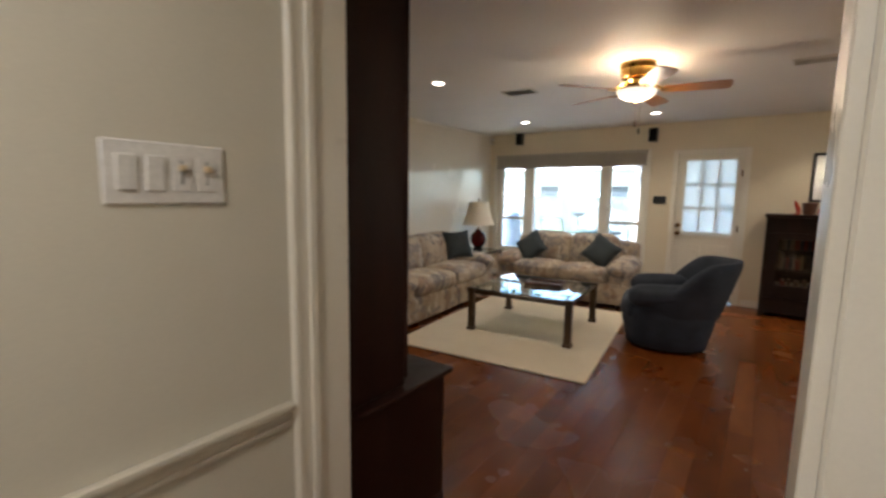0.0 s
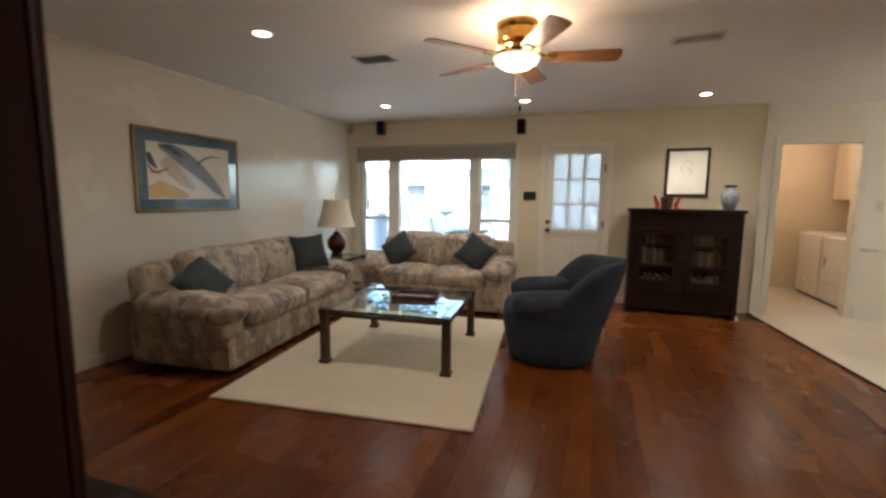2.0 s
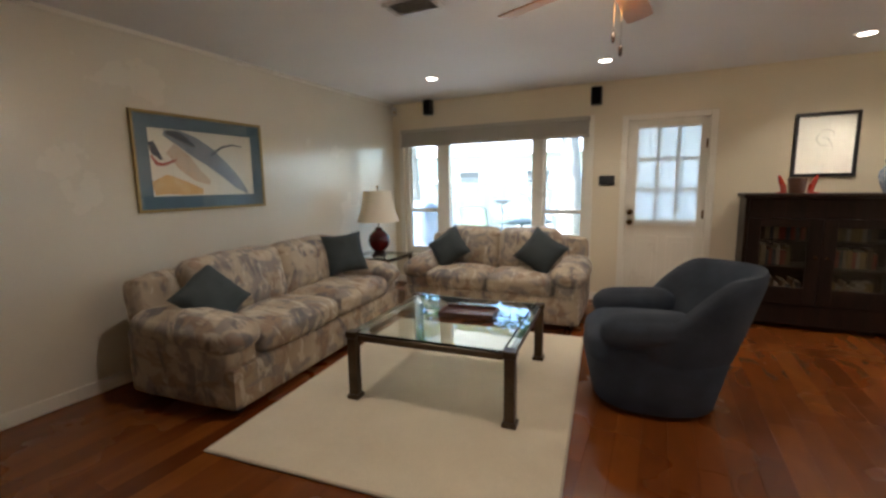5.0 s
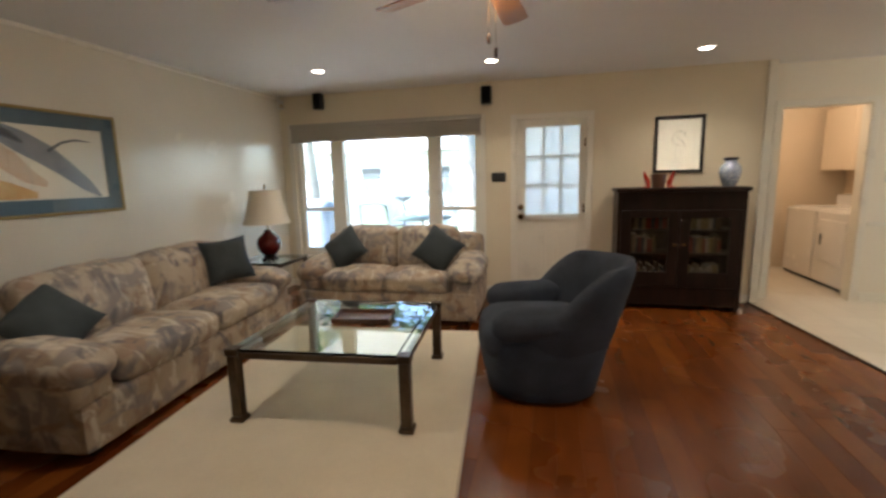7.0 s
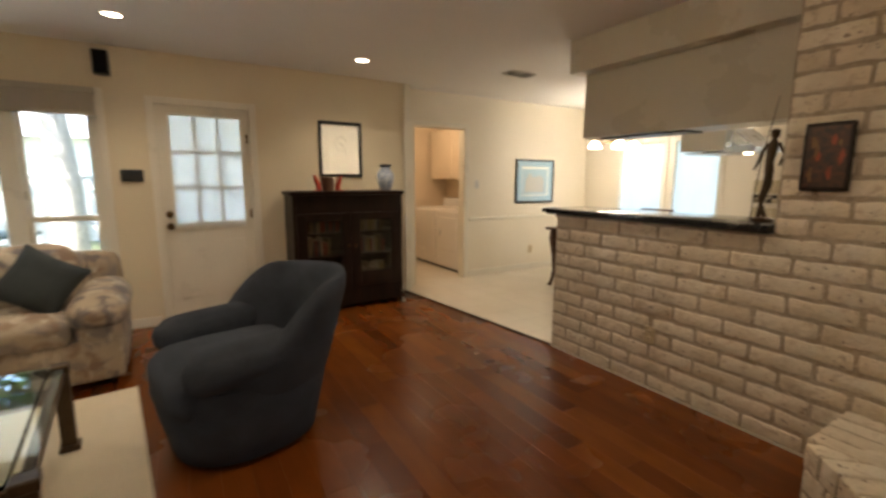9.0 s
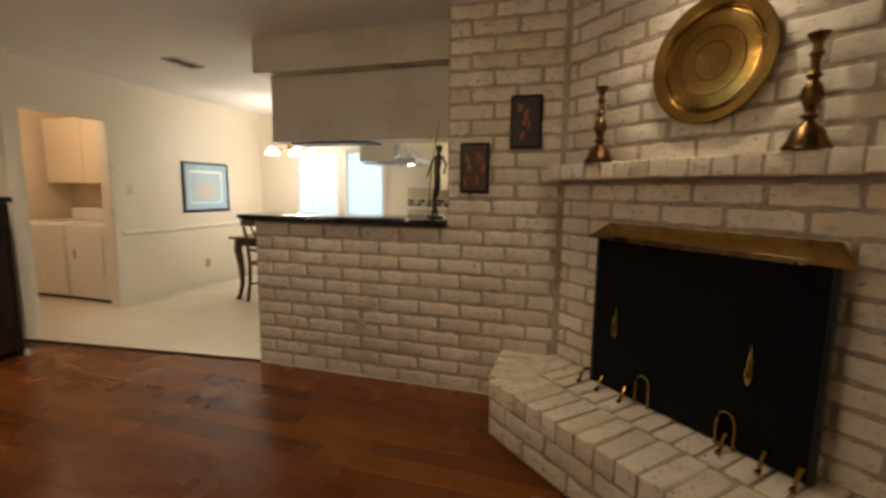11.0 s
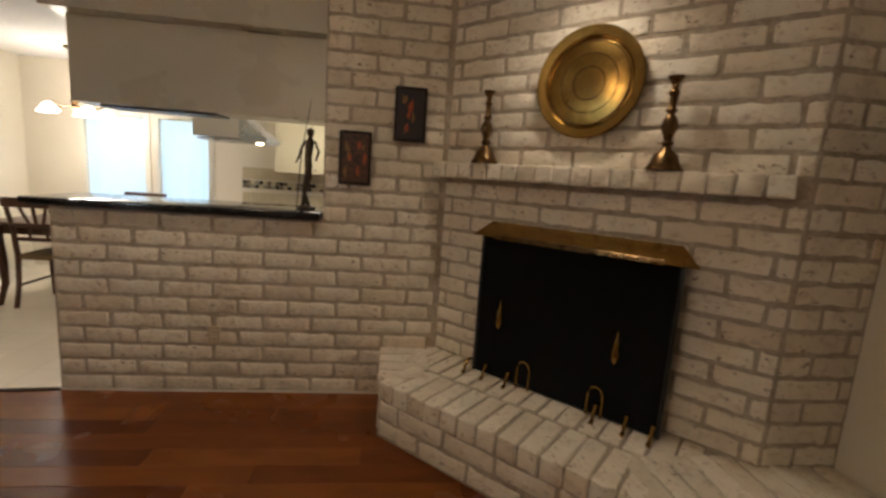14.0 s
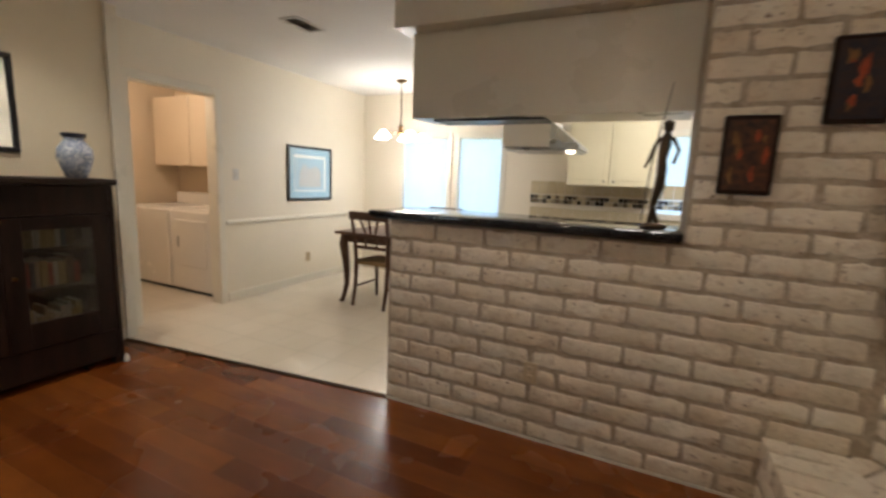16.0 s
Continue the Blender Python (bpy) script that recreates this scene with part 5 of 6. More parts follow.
tube(statue, [SM @ Vector(p) for p in ((0.0, 0.052, 0.0), (0.0, 0.03, 0.33), (0.0, -0.016, 0.66))], [0.003, 0.004, 0.002], 6)
ob = new("figurine", mesh_of("figurine", statue, BRONZE, 60))
tagged(ob, "tall slender dark bronze figurine on the bar counter", "figurine")

hood = thing("range_hood", pose(7.35, 3.64, 1.545), "white range hood with a lit underside over the cooktop", "range hood")
part("shell", prism(bmesh.new(), [(0.0, 0.0), (0.45, 0.0), (0.45, 0.36), (0.0, 0.36)], 0.06, 0.27), ENAMEL, hood)
bm = bmesh.new()
pts = [(0.0, -0.22, 0.05), (0.45, -0.22, 0.05), (0.45, -0.002, 0.05), (0.0, -0.002, 0.05), (0.0, -0.22, 0.075), (0.45, -0.22, 0.075), (0.45, -0.002, 0.25), (0.0, -0.002, 0.25)]
v = [bm.verts.new(p) for p in pts]
for f in ((0, 1, 2, 3), (4, 5, 6, 7), (0, 1, 5, 4), (1, 2, 6, 5), (2, 3, 7, 6), (3, 0, 4, 7)):
    bm.faces.new([v[i] for i in f])
part("visor", bm, STEEL, hood, "brushed steel sloping visor")
part("filter", B(0.03, 0.42, -0.20, 0.34, 0.036, 0.0495, 0.003), STEEL, hood)
part("bulb", lathe(bmesh.new(), [(0.03, 0), (0.028, -0.012), (0.004, -0.018)], 16, pose(0.06, -0.15, 0.036)), HOODBULB, hood, "glowing hood bulb")
part("duct", B(0.08, 0.40, 0.05, 0.33, 0.271, CEIL - 1.545 - 0.001), SOFFIT, hood)

for k in range(2):
    y0 = 2.92 + k * 0.43
    c = thing("kitchen_wall_cabinet", pose(EX - 0.33, y0, 1.335) @ Matrix.Diagonal((1, 0.905, 1.02, 1)), "cream painted wall cabinet in the kitchen", "cabinet", "kitchen wall cabinets")
    part("body", B(0.02, 0.328, 0, 0.472, 0, 0.70, 0.002), CABWHITE, c)
    dd = part("door", B(0, 0.019, 0.004, 0.468, 0.004, 0.696, 0.004), CABWHITE, c)
    part("panel", B(-0.006, 0, 0.06, 0.412, 0.06, 0.64, 0.005), CABWHITE, dd)
    part("knob", lathe(bmesh.new(), [(0.005, 0), (0.012, 0.012), (0.002, 0.022)], 10, pose(0, 0.05 if k else 0.42, 0.05, 0, -90)), BRONZE, dd)
base = thing("kitchen_base_cabinet", pose(EX - 0.62, 2.2, 0.0), "cream painted base cabinets along the kitchen wall", "cabinet")
part("body", B(0.03, 0.61, 0, 2.05, 0.0, 0.87, 0.003), CABWHITE, base)
for k in range(4):
    part("door", B(0.01, 0.029, 0.01 + k * 0.51, 0.51 + k * 0.51, 0.12, 0.85, 0.004), CABWHITE, base)
ctop = thing("kitchen_worktop", pose(EX - 0.64, 2.2, 0.872), "black granite kitchen worktop", "worktop")
part("slab", B(0, 0.635, 0, 2.05, 0, 0.035, 0.004), GRANITE, ctop)
splash = tagged(new("backsplash"), "cream tile backsplash with a dark mosaic border", "backsplash", kind="structure")
TILE = plain("cream_wall_tile", (0.66, 0.57, 0.38), 0.25)
DARKTILE = [plain("mosaic_tile", c, 0.25) for c in ((0.05, 0.045, 0.04), (0.20, 0.16, 0.11), (0.40, 0.36, 0.28))]
for j in range(3):
    for i in range(20):
        if j == 1:
            continue
        y = 2.2 + i * 0.1025
        part("tile", B(EX - 0.012, EX - 0.002, y + 0.002, y + 0.1005, 0.91 + j * 0.155, 1.06 + j * 0.155, 0.002), TILE, splash, smooth=None)
rnd = random.Random(9)
for j in range(2):
    for i in range(41):
        y = 2.2 + i * 0.05
        mt = DARKTILE[0] if (i + j) % 4 in (0, 1) and rnd.random() < 0.75 else rnd.choice((DARKTILE[1], TILE, TILE, DARKTILE[2]))
        part("mosaic", B(EX - 0.013, EX - 0.002, y + 0.002, y + 0.048, 1.112 + j * 0.05, 1.158 + j * 0.05, 0.002), mt, splash, smooth=None)

# ---------------------------------------------------------------- dining room
table = thing("dining_table", pose(8.29, 5.28, 0), "dark brown wooden dining table with curved legs", "table")
part("tabletop", B(-0.68, 0.68, -0.58, 0.58, 0.735, 0.765, 0.008, 2), CHAIRWOOD, table)
part("apron", box(box(B(-0.58, 0.58, -0.50, -0.48, 0.65, 0.735, 0.002), -0.58, 0.58, 0.48, 0.50, 0.65, 0.735, 0.002), -0.60, -0.58, -0.50, 0.50, 0.65, 0.735, 0.002), CHAIRWOOD, table)
for sx in (-1, 1):
    for sy in (-1, 1):
        x, y = sx * 0.60, sy * 0.50
        pts = [(x, y, 0.735), (x + sx * 0.01, y + sy * 0.01, 0.62), (x - sx * 0.01, y - sy * 0.01, 0.40), (x - sx * 0.015, y - sy * 0.015, 0.2), (x + sx * 0.01, y + sy * 0.01, 0.05), (x + sx * 0.025, y + sy * 0.025, 0)]
        part("leg", tube(bmesh.new(), pts, [0.045, 0.048, 0.036, 0.027, 0.022, 0.03], 12), CHAIRWOOD, table)


def dining_chair(m):
    """Local front faces +x; the back stands at x = 0."""
    c = thing("dining_chair", m, "dark brown wooden dining chair with a slatted back and woven seat", "chair", "dining chairs")
    for sy in (-1, 1):
        part("rear_leg", tube(bmesh.new(), [(-0.06, sy * 0.19, 0), (-0.015, sy * 0.19, 0.22), (0, sy * 0.19, 0.45), (-0.02, sy * 0.20, 0.72), (-0.075, sy * 0.21, 0.97)], [0.018, 0.02, 0.022, 0.02, 0.017], 8), CHAIRWOOD, c)
        part("front_leg", tube(bmesh.new(), [(0.40, sy * 0.20, 0.0), (0.39, sy * 0.20, 0.25), (0.39, sy * 0.20, 0.44)], [0.014, 0.019, 0.022], 8), CHAIRWOOD, c)
        part("side_stretcher", tube(bmesh.new(), [(0.0, sy * 0.19, 0.2), (0.39, sy * 0.20, 0.2)], 0.011, 8), CHAIRWOOD, c)
    part("seat", soft(bmesh.new(), (0.43, 0.43, 0.05), 0.02, (0, 0, 0.012), pose(0.20, 0, 0.455), 6), surface("woven_seat_rush", (0.30, 0.20, 0.09), (0.36, 0.25, 0.12), 14, 0.8, 0.6, 90, var=0.35), c, "woven rush seat")
    part("top_rail", B(-0.085, -0.055, -0.235, 0.235, 0.90, 0.985, 0.012, 2), CHAIRWOOD, c)
    part("cross_rail", B(-0.035, -0.015, -0.19, 0.19, 0.72, 0.755, 0.006), CHAIRWOOD, c)
    part("cross_rail", B(-0.018, 0.0, -0.18, 0.18, 0.60, 0.635, 0.006), CHAIRWOOD, c)
    for y0, y1 in ((-0.05, -0.11), (0.0, 0.0), (0.05, 0.11)):
        part("splat", tube(bmesh.new(), [(-0.027, y0, 0.74), (-0.065, y1, 0.92)], 0.013, 8), CHAIRWOOD, c)
    for y0 in (-0.07, 0.07):
        part("spindle", tube(bmesh.new(), [(-0.01, y0, 0.615), (-0.026, y0, 0.74)], 0.012, 8), CHAIRWOOD, c)
    return c


ch = dining_chair(pose(7.66, 5.42, 0))
copy_thing(ch, pose(9.0, 5.28, 0, 0, 0, 180))

chand = thing("chandelier", pose(8.6, 5.69, 1.74) @ Matrix.Diagonal((1.15, 1.15, 1, 1)), "brass chandelier with frosted white glass bell shades", "chandelier")
part("stem", tube(bmesh.new(), [(0, 0, 0.2), (0, 0, CEIL - 1.74 - 0.02)], 0.006), DARKBRASS, chand)
part("canopy", lathe(bmesh.new(), [(0.06, CEIL - 1.74 - 0.001), (0.055, CEIL - 1.74 - 0.02), (0.01, CEIL - 1.74 - 0.035)], 20), DARKBRASS, chand)
part("body", lathe(bmesh.new(), [(0.012, 0.22), (0.03, 0.19), (0.02, 0.15), (0.035, 0.12), (0.006, 0.08)], 18), DARKBRASS, chand)
for i in range(5):
    a = radians(72 * i + 20)
    cx, cy = math.cos(a), math.sin(a)
    arm = part("arm", tube(bmesh.new(), [(0.02 * cx, 0.02 * cy, 0.14), (0.12 * cx, 0.12 * cy, 0.11), (0.2 * cx, 0.2 * cy, 0.15), (0.23 * cx, 0.23 * cy, 0.13)], 0.006), DARKBRASS, chand)
    part("bell_shade", lathe(bmesh.new(), [(0.02, 0.13), (0.04, 0.11), (0.055, 0.08), (0.078, 0.055), (0.074, 0.054), (0.05, 0.08), (0.016, 0.125)], 18, pose(0.23 * cx, 0.23 * cy, 0)), BULB, arm, "glowing frosted glass shade")

# ---------------------------------------------------------------- laundry
for k, (nm, lab) in enumerate((("dryer", "white front-loading clothes dryer"), ("washing_machine", "white top-loading washing machine"))):
    y0 = 6.93 + k * 0.72
    a = thing(nm, pose(7.01, y0, 0), lab, "appliance")
    part("cabinet", B(0.02, 0.69, 0, 0.69, 0.03, 0.90, 0.012, 2), ENAMEL, a)
    part("front_panel", B(0, 0.02, 0.01, 0.68, 0.05, 0.89, 0.006), ENAMEL, a)
    part("kick", B(0.03, 0.68, 0.01, 0.68, 0, 0.03), BLACK, a)
    part("lid", B(0.06, 0.56, 0.04, 0.65, 0.90, 0.915, 0.005), ENAMEL, a)
    bm = prism(bmesh.new(), [(0.56, 0.01), (0.68, 0.01), (0.68, 0.68), (0.56, 0.68)], 0.90, 1.05)
    part("console", bm, ENAMEL, a)
    if k == 0:
        dr = part("door", B(-0.012, 0.0, 0.10, 0.59, 0.30, 0.80, 0.006), ENAMEL, a)
        part("handle", B(-0.024, -0.012, 0.53, 0.56, 0.50, 0.62, 0.004), STEEL, dr)
for k in range(2):
    y0 = 7.14 + k * 0.66
    c = thing("laundry_wall_cabinet", pose(7.40, y0, 1.37), "pale painted wall cabinet above the washer", "cabinet", "laundry cabinets")
    part("body", B(0.02, 0.348, 0, 0.655, 0, 0.80, 0.002), LCAB, c)
    part("door", B(0, 0.019, 0.004, 0.651, 0.004, 0.796, 0.004), LCAB, c)

# ---------------------------------------------------------------- fireplace fittings
fs = thing("fire_screen", FIRE @ pose(0, 0, HEARTH), "black mesh fire screen with a brass hood and brass feet", "fire screen")
part("mesh_panel", B(0.41, 1.385, 0.085, 0.105, 0.012, 0.785, 0.003), SCREENMESH, fs)
for x in (0.40, 1.378):
    part("frame_post", B(x, x + 0.016, 0.08, 0.112, 0.01, 0.79, 0.003), BLACK, fs)
bm = bmesh.new()
pts = [(0.40, 0.02, 0.862), (1.36, 0.02, 0.862), (1.455, 0.15, 0.79), (0.365, 0.15, 0.79), (0.40, 0.02, 0.79), (1.36, 0.02, 0.79)]
v = [bm.verts.new(p) for p in pts]
for f in ((0, 1, 2, 3), (0, 3, 4), (1, 5, 2), (0, 4, 5, 1), (3, 2, 5, 4)):
    bm.faces.new([v[i] for i in f])
part("brass_hood", bm, BRASS, fs, "flared brass hood", None)
# dark reflection on the polished hood, modelled as a strip of darker brass
part("hood_reflection", B(0.50, 1.32, 0.146, 0.156, 0.783, 0.807, 0.002), DARKBRASS, fs, "dark brown reflection along the hood front")
for x in (0.555, 1.17):
    h = part("handle", lathe(bmesh.new(), [(0.004, -0.03), (0.013, -0.015), (0.02, 0.02), (0.012, 0.05), (0.015, 0.065), (0.006, 0.09), (0.002, 0.13)], 14, pose(x, 0.122, 0.325)), BRASS, fs, "brass teardrop pull")
for x in (0.39, 0.51, 0.65, 1.12, 1.26, 1.37):
    pts = [(x, 0.10, 0.07), (x, 0.14, 0.075), (x, 0.165, 0.045), (x, 0.17, 0.02), (x, 0.19, 0.011)]
    part("foot", tube(bmesh.new(), pts, [0.008, 0.010, 0.008, 0.008, 0.012], 8), BRASS, fs, "curled brass foot")
for x in (0.69, 1.07):
    pts = [(x, 0.118, 0.01), (x, 0.118, 0.12), (x + 0.012, 0.118, 0.15), (x + 0.035, 0.118, 0.16), (x + 0.058, 0.118, 0.15), (x + 0.07, 0.118, 0.12), (x + 0.07, 0.118, 0.01)]
    part("hoop", tube(bmesh.new(), pts, 0.006, 8), BRASS, fs, "thin brass hoop")


def candlestick(u):
    c = thing("candlestick", FIRE @ pose(u, 0.085, 1.487), "aged brass candlestick with a bell base on the mantel", "candlestick", "mantel candlesticks")
    prof = [(0.075, 0), (0.077, 0.008), (0.062, 0.03), (0.05, 0.065), (0.024, 0.085), (0.018, 0.10), (0.03, 0.112), (0.016, 0.125), (0.022, 0.145), (0.036, 0.175), (0.03, 0.205), (0.014, 0.23), (0.026, 0.245), (0.014, 0.26), (0.016, 0.30), (0.024, 0.315), (0.014, 0.33), (0.017, 0.35), (0.032, 0.372), (0.034, 0.38), (0.02, 0.382)]
    part("stem", lathe(bmesh.new(), [(r * 0.95, z) for r, z in prof], 26), DARKBRASS, c, "", 50)
    return c


candlestick(0.352)
candlestick(1.25)
tr = thing("brass_tray", FIRE @ pose(0.862, 0.012, 1.88, -90), "large round aged brass tray hung on the chimney breast", "tray")
prof = [(0.002, 0.016), (0.19, 0.016), (0.20, 0.012), (0.212, 0.030), (0.25, 0.036), (0.256, 0.032), (0.25, 0.030), (0.21, 0.022), (0.2, 0.002), (0.002, 0.002)]
part("dish", lathe(bmesh.new(), prof, 56), BRASS, tr, "", 40)
for rr in (0.075, 0.135, 0.190):
    ring = lathe(bmesh.new(), [(rr - 0.003, 0.0155), (rr - 0.001, 0.0185), (rr + 0.001, 0.0185), (rr + 0.003, 0.0155)], 56)
    for f in [f for f in ring.faces if len(f.verts) > 4]:
        ring.faces.remove(f)
    part("engraved_ring", ring, DARKBRASS, tr)

# ---------------------------------------------------------------- back yard
def post_box(bm, x, y, w, d, z0, z1):
    box(bm, x - w / 2, x + w / 2, y - d / 2, y + d / 2, z0, z1)


fence = thing("fence", pose(0, 0, -0.16), "tall weathered wooden board fence", "fence")
for i in range(100):
    x = -18 + i * 0.30
    part("board", B(x, x + 0.285, 15.0, 15.025, 0.04, 1.55 + 0.02 * math.sin(i * 1.7)), FENCEWOOD, fence, smooth=None)
for z in (0.4, 1.5):
    part("rail", B(-18, 12, 15.026, 15.07, z, z + 0.09), FENCEWOOD, fence, smooth=None)
house = thing("neighbour_house", pose(-6, 22, -0.16), "pale sided house with a grey roof behind the fence", "house")
part("wall", B(-7, 7, 0, 6, 0, 3.0), SIDING, house)
bm = bmesh.new()
v = [bm.verts.new(p) for p in ((-7.4, -0.5, 2.9), (7.4, -0.5, 2.9), (7.4, 6.5, 2.9), (-7.4, 6.5, 2.9), (-7.4, 3, 5.0), (7.4, 3, 5.0))]
for f in ((0, 1, 5, 4), (2, 3, 4, 5), (0, 4, 3), (1, 2, 5), (0, 3, 2, 1)):
    bm.faces.new([v[i] for i in f])
part("roof", bm, ROOFING, house, "", None)
for x in (-4, 0.5, 4.0):
    w = part("window", B(x, x + 1.2, -0.04, 0, 1.0, 2.2), TRIM, house)
    part("pane", B(x + 0.08, x + 1.12, -0.05, -0.04, 1.08, 2.12), plain("dark_window_pane", (0.08, 0.1, 0.12), 0.1), w)


def patio_chair(m):
    c = thing("patio_chair", m, "green metal patio chair with a sling back", "patio chair", "patio chairs")
    for sx in (-1, 1):
        part("leg_frame", tube(bmesh.new(), [(sx * 0.27, -0.30, 0), (sx * 0.27, -0.27, 0.42), (sx * 0.27, 0.22, 0.40), (sx * 0.27, 0.30, 0.75), (sx * 0.26, 0.36, 1.02)], 0.014), GREENMETAL, c)
        part("arm", tube(bmesh.new(), [(sx * 0.28, -0.27, 0.42), (sx * 0.29, -0.26, 0.62), (sx * 0.29, 0.26, 0.64)], 0.013), GREENMETAL, c)
        part("rear_leg", tube(bmesh.new(), [(sx * 0.27, 0.22, 0.40), (sx * 0.27, 0.32, 0)], 0.014), GREENMETAL, c)
    part("seat", box(bmesh.new(), -0.26, 0.26, -0.26, 0.22, 0.40, 0.41, 0.003), SLINGCLOTH, c)
    part("backrest", box(bmesh.new(), -0.25, 0.25, -0.005, 0.005, 0, 0.60, 0.003, 1, pose(0, 0.235, 0.42, -12)), SLINGCLOTH, c)
    part("top_bar", tube(bmesh.new(), [(-0.26, 0.36, 1.02), (-0.13, 0.375, 1.06), (0.13, 0.375, 1.06), (0.26, 0.36, 1.02)], 0.013), GREENMETAL, c)
    return c


pc = patio_chair(pose(0.78, 9.0, -0.09, 0, 0, 175))
ptable = thing("patio_table", pose(1.3, 9.9, -0.09), "round metal patio table", "patio table")
part("top", lathe(bmesh.new(), [(0.6, 0.68), (0.61, 0.70), (0.58, 0.715), (0.02, 0.715)], 36), GREENMETAL, ptable)
part("column", tube(bmesh.new(), [(0, 0, 0.02), (0, 0, 0.68)], 0.03, 10), GREENMETAL, ptable)
part("foot", lathe(bmesh.new(), [(0.25, 0), (0.24, 0.02), (0.04, 0.04)], 24), GREENMETAL, ptable)
bath = thing("bird_bath", pose(0.42, 11.3, -0.16) @ Matrix.Diagonal((1, 1, 0.86, 1)), "grey bird bath on a thin stand in the yard", "bird bath")
part("stand", tube(bmesh.new(), [(0, 0, 0), (0, 0, 1.22)], [0.04, 0.02], 10), BACKYARDGREY, bath)
part("bowl", lathe(bmesh.new(), [(0.03, 1.20), (0.12, 1.25), (0.22, 1.33), (0.215, 1.335), (0.1, 1.27), (0.01, 1.25)], 24), BACKYARDGREY, bath)
grill = thing("barbecue_grill", pose(-0.80, 9.2, -0.09), "covered dark blue-grey barbecue grill on the patio", "grill")
part("cover", soft(bmesh.new(), (0.9, 0.6, 1.05), 0.12, (0.02, 0.02, 0.05), pose(0, 0, 0.56), 8, 0.02), surface("grill_cover_cloth", (0.10, 0.14, 0.20), (0.15, 0.19, 0.26), 6, 0.6, 0.3, 50, var=0.2), grill)


def tree(m, height, spread, clumps, label, seed):
    rnd = random.Random(seed)
    t = thing("tree", m, label, "tree")
    bm = bmesh.new()
    tube(bm, [(0, 0, 0), (0.03, 0.02, height * 0.2), (-0.05, 0.05, height * 0.38), (0.06, 0, height * 0.55), (0.0, 0.05, height * 0.8)], [0.30, 0.24, 0.20, 0.13, 0.05], 12)
    part("trunk", bm, BARK, t)
    tips = []
    for i in range(9):
        a = i * 2.4 + rnd.uniform(-0.3, 0.3)
        z0 = height * rnd.uniform(0.48, 0.66)
        L = spread * rnd.uniform(0.6, 1.0)
        p1 = Vector((math.cos(a) * L * 0.5, math.sin(a) * L * 0.5, z0 + L * 0.25))
        p2 = Vector((math.cos(a + 0.2) * L, math.sin(a + 0.2) * L, z0 + L * rnd.uniform(0.1, 0.5)))
        part("limb", tube(bmesh.new(), [(0, 0, z0), p1, p2], [0.09, 0.06, 0.02], 8), BARK, t)
        tips += [p1.lerp(p2, k) for k in (0.2, 0.5, 0.8, 1.0)] + [p2 + Vector((0, 0, 0.5))]
    tips += [Vector((rnd.uniform(-1, 1), rnd.uniform(-1, 1), height * rnd.uniform(0.75, 1.0))) for _ in range(8)]
    verts, faces = [], []
    for _ in range(clumps):
        c = rnd.choice(tips) + Vector((rnd.gauss(0, 0.55), rnd.gauss(0, 0.55), rnd.gauss(0.1, 0.4)))
        d = Vector((rnd.gauss(0, 1), rnd.gauss(0, 1), rnd.gauss(0, 0.6))).normalized()
        s = d.cross(Vector((rnd.gauss(0, 1), rnd.gauss(0, 1), rnd.gauss(0, 1)))).normalized()
        L, w = rnd.uniform(0.10, 0.20), rnd.uniform(0.04, 0.07)
        k = len(verts)
        verts += [tuple(c), tuple(c + d * L * 0.5 + s * w), tuple(c + d * L), tuple(c + d * L * 0.5 - s * w)]
        faces.append((k, k + 1, k + 2, k + 3))
    me = bpy.data.meshes.new("crown")
    me.from_pydata(verts, [], faces)
    me.materials.append(LEAF)
    crown = new("crown", me)
    crown.parent = t
    tagged(crown, "green leafy crown", kind="stuff")
    return t


tree(pose(1.80, 12.4, -0.16), 7.5, 3.4, 16000, "tall shade tree with a grey trunk beyond the patio", 3)
tree(pose(-3.4, 13.6, -0.16), 6.5, 2.8, 9000, "leafy green tree near the fence", 5)
tree(pose(7.5, 14.0, -0.16), 7.0, 3.0, 9000, "leafy green tree at the side of the yard", 8)

# ---------------------------------------------------------------- floor boards
unit_mesh = mesh_of("floor_board", B(-0.0638, 0.0638, -0.5, 0.5, -0.014, 0.0, 0.0007), FLOORWOOD)
rnd = random.Random(21)


def lay(x, y0, y1):
    ob = new("floor_board", unit_mesh)
    ob.parent = floor_living
    ob.matrix_local = pose(x, (y0 + y1) / 2, 0) @ Matrix.Diagonal((1, (y1 - y0) - 0.001, 1, 1))


x = LEFT + 0.064
while x < BRICK - 0.0:
    y = BACK - 0.2 if HX0 < x < HX1 else BACK + 0.001
    y -= rnd.uniform(0, 0.4) if HX0 < x < HX1 else 0
    end = FAR - 0.001
    while y < end - 0.01:
        n = min(end, y + rnd.uniform(0.75, 1.75))
        if end - n < 0.35:
            n = end
        lay(x, y, n)
        y = n
    x += 0.128
x = HX0 + 0.064
while x < HX1 + 0.1:
    lay(x, -3.0, -1.4)
    lay(x, -1.4, 0.28 - 0.0)
    x += 0.128

# ---------------------------------------------------------------- bricks
rnd = random.Random(7)


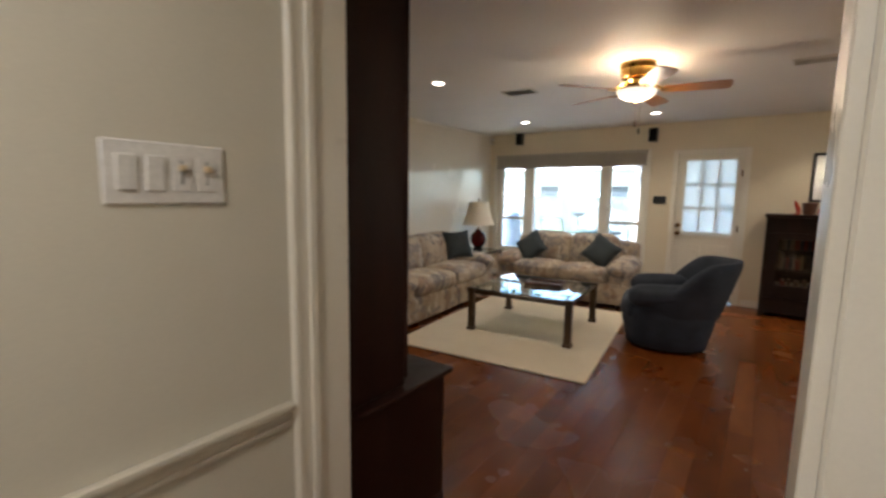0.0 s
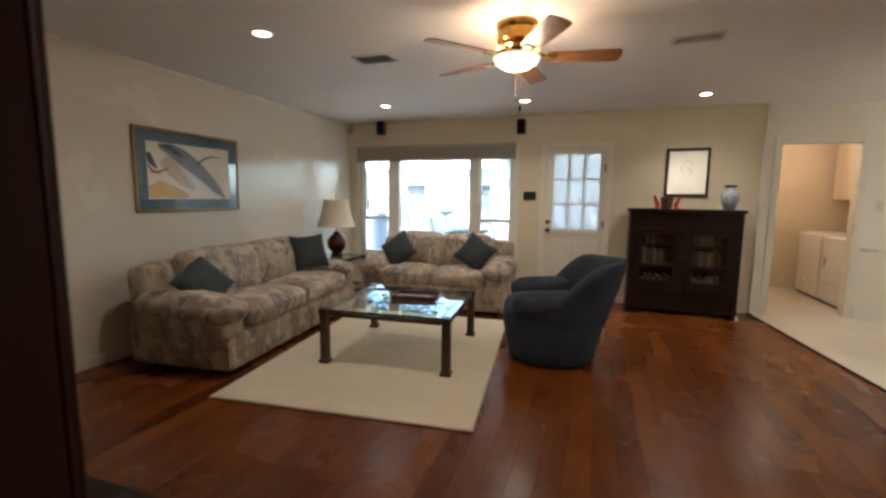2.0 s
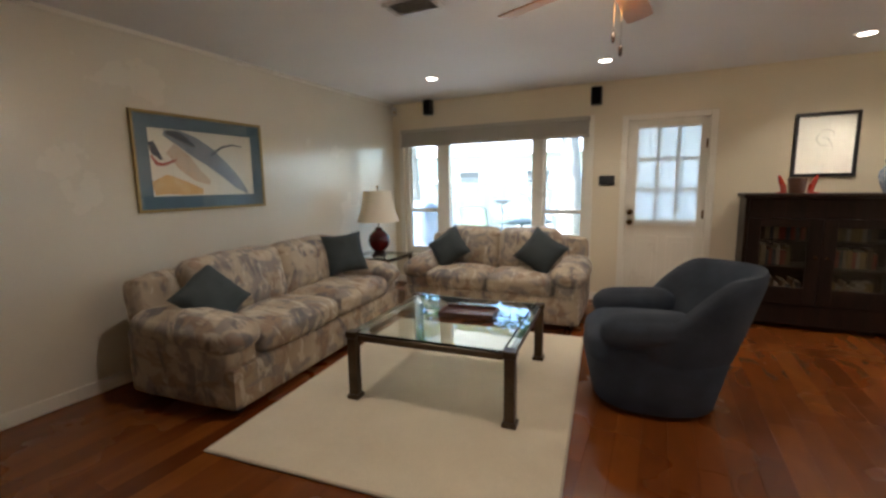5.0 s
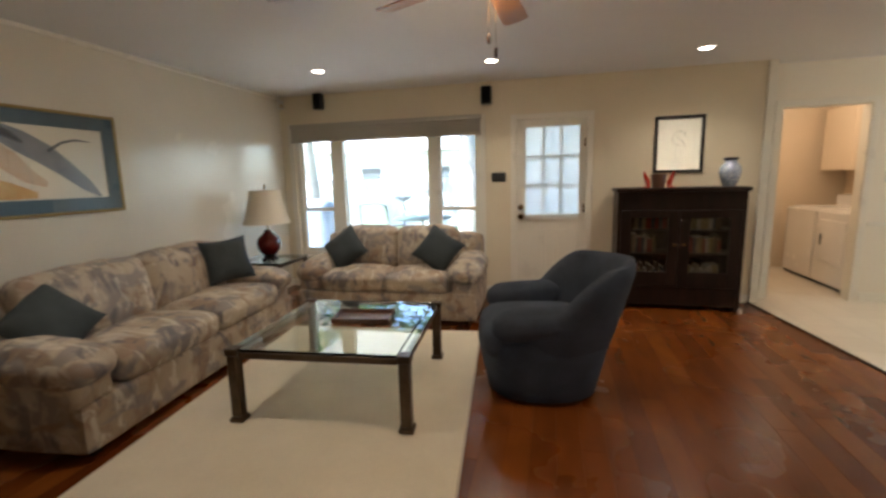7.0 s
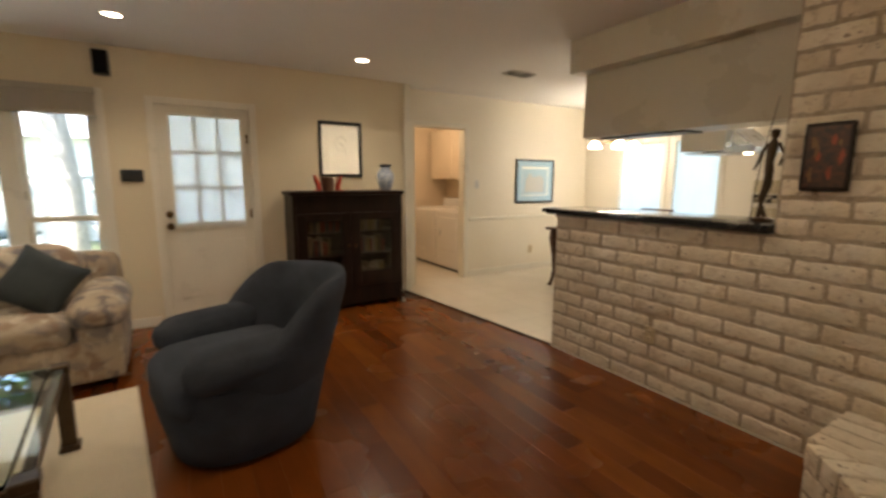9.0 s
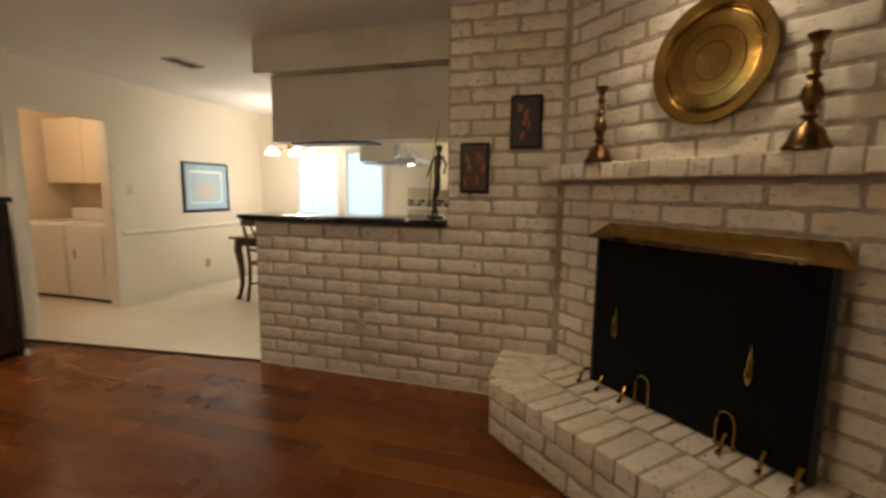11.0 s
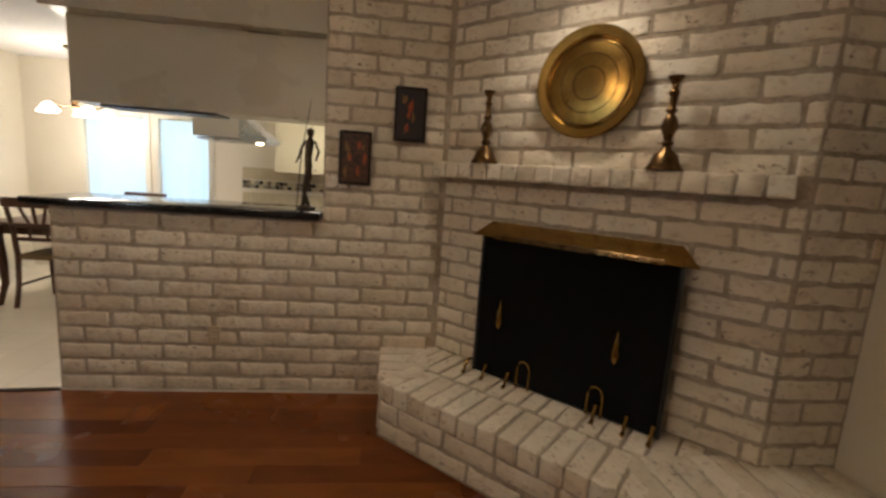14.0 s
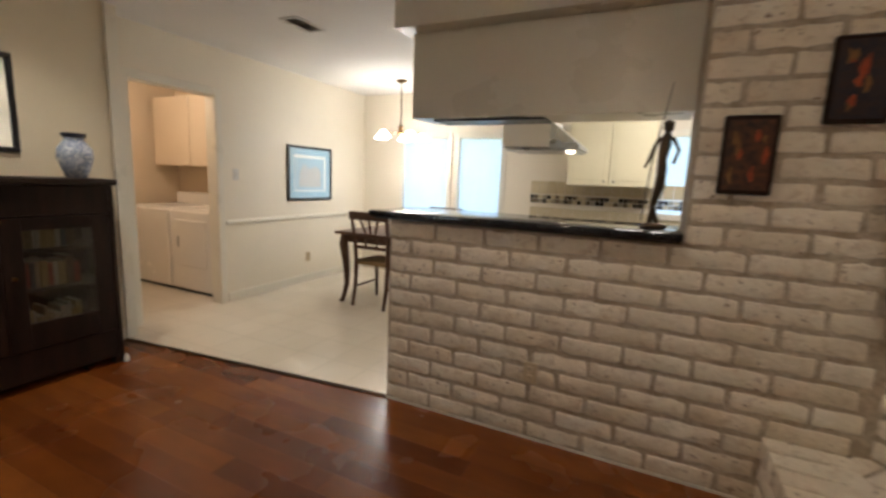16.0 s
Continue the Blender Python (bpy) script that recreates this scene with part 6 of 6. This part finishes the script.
def brick_mesh(length, height, depth, seed):
    bm = B(-length / 2, length / 2, -depth, 0, -height / 2, height / 2, 0.009, 2)
    for x in (-length * 0.3, -length * 0.1, length * 0.1, length * 0.3) if length > 0.15 else (0,):
        bmesh.ops.bisect_plane(bm, geom=bm.verts[:] + bm.edges[:] + bm.faces[:], plane_co=(x, 0, 0), plane_no=(1, 0, 0))
    for v in bm.verts:
        n = noise.noise_vector(v.co * 24 + Vector((seed * 3.1, 0, 0)))
        v.co += Vector((n.x * 0.010, n.y * 0.003, n.z * 0.010))
    return mesh_of("brick", bm, LIMEWASH, 24)


GAP = 0.018
FULL = [brick_mesh(BLEN - GAP, COURSE - GAP, 0.03, s) for s in range(6)]
HEADER = [brick_mesh(0.092, COURSE - GAP, 0.03, s + 20) for s in range(4)]


def course_wall(parent, frame_m, u0, u1, z0, z1, holes=(), start=0):
    """Running bond on the face y = 0 of frame_m (local x along, y outward)."""
    rows = int(round((z1 - z0) / COURSE))
    ch = (z1 - z0) / rows
    for r in range(rows):
        z = z0 + (r + 0.5) * ch
        u = u0 - (BLEN / 2 if (r + start) % 2 else 0)
        while u < u1 - 0.02:
            a, b = max(u, u0), min(u + BLEN, u1)
            u += BLEN
            spans = [(a, b)]
            for h0, h1, g0, g1 in holes:
                if g0 < z < g1:
                    nxt = []
                    for s, e in spans:
                        if e <= h0 or s >= h1:
                            nxt.append((s, e))
                        else:
                            if s < h0:
                                nxt.append((s, h0))
                            if e > h1:
                                nxt.append((h1, e))
                    spans = nxt
            for s, e in spans:
                if e - s < 0.035:
                    continue
                ob = new("brick", rnd.choice(FULL))
                ob.parent = parent
                flip = 180 if rnd.random() < 0.5 else 0
                ob.matrix_local = frame_m @ pose((s + e) / 2, PROUD + rnd.uniform(-0.003, 0.003), z, rnd.uniform(-0.4, 0.4), flip, 0) @ Matrix.Diagonal(((e - s - GAP) / (BLEN - GAP), 1, ch / COURSE, 1))


def face(ox, oy, ux, uy):
    """Frame with x along (ux, uy) and y outward to the right-hand normal turned by -90 degrees."""
    return Matrix(((ux, uy, 0, ox), (uy, -ux, 0, oy), (0, 0, 1, 0), (0, 0, 0, 1)))


course_wall(half_wall, face(BRICK, 4.25, 0, -1), 0, 2.19, 0.0, 1.09)
course_wall(half_wall, face(BRICK + 0.2, 4.25, -1, 0), 0.0, 0.2, 0.0, 1.09, start=1)
course_wall(pier, face(BRICK, 2.76, 0, -1), 0, 0.70, 1.09, CEIL - 0.01, start=1)
course_wall(breast, FIRE, -0.05, FLEN, HEARTH, CEIL - 0.01, ((OPEN[0], OPEN[1], OPEN[2], OPEN[3]), (-1, FLEN, 1.415, 1.475)))
course_wall(fire_return, face(EDGE[0] + 0.004, EDGE[1], 0, -1), 0, EDGE[1] - BACK, HEARTH, CEIL - 0.01, start=1)

# mantel shelf of headers
mantel = structure("mantel", B(0.02, 1.70, 0.0, 0.118, 1.406, 1.478, m=FIRE), MORTAR, "projecting mantel shelf of white limewashed headers", "mantel")
u = 0.02
MH = [brick_mesh(0.086, 0.082, 0.13, s + 40) for s in range(4)]
while u < 1.66:
    ob = new("brick", rnd.choice(MH))
    ob.parent = mantel
    ob.matrix_local = FIRE @ pose(u + 0.046, 0.124 + rnd.uniform(-0.003, 0.003), 1.445, 0, 180 if rnd.random() < 0.5 else 0, rnd.uniform(-1, 1))
    u += 0.0935

# hearth: two stretcher courses below a rowlock top
HU = (HF1 - HF0).normalized()
HLEN = (HF1 - HF0).length
HN = Vector((HU.y, -HU.x, 0))
HFRAME = Matrix(((HU.x, HN.x, 0, HF0.x), (HU.y, HN.y, 0, HF0.y), (0, 0, 1, 0), (0, 0, 0, 1)))
course_wall(hearth, HFRAME, 0, HLEN, 0.0, 0.215)
course_wall(hearth, face(6.15, 2.37, -1, 0), 0, 0.465, 0.0, 0.215, start=1)
course_wall(hearth, face(4.77, 1.40, 0, -1), 0, 1.40 - BACK, 0.0, 0.215, start=1)
TOPB = [brick_mesh(0.088, 0.098, 0.285, s + 60) for s in range(4)]
TOP2 = [brick_mesh(0.088, 0.020, 0.30, s + 70) for s in range(4)]


def rowlock(m, length, meshes, y, z):
    n = max(1, int(round(length / 0.1)))
    for i in range(n):
        ob = new("brick", rnd.choice(meshes))
        ob.parent = hearth
        ob.matrix_local = m @ pose((i + 0.5) * length / n, y + rnd.uniform(-0.003, 0.003), z + rnd.uniform(-0.002, 0.002), 0, 0, rnd.uniform(-0.8, 0.8)) @ Matrix.Diagonal((length / n / 0.1, 1, 1, 1))


rowlock(HFRAME, HLEN, TOPB, 0.012, HEARTH - 0.048)
rowlock(HFRAME @ pose(-0.12, 0, 0), HLEN + 0.24, TOP2, -0.290, HEARTH - 0.009)
rowlock(face(6.15, 2.37, -1, 0), 0.45, TOPB, 0.012, HEARTH - 0.048)
rowlock(face(4.77, 1.38, 0, -1), 1.38 - BACK, TOPB, 0.012, HEARTH - 0.048)
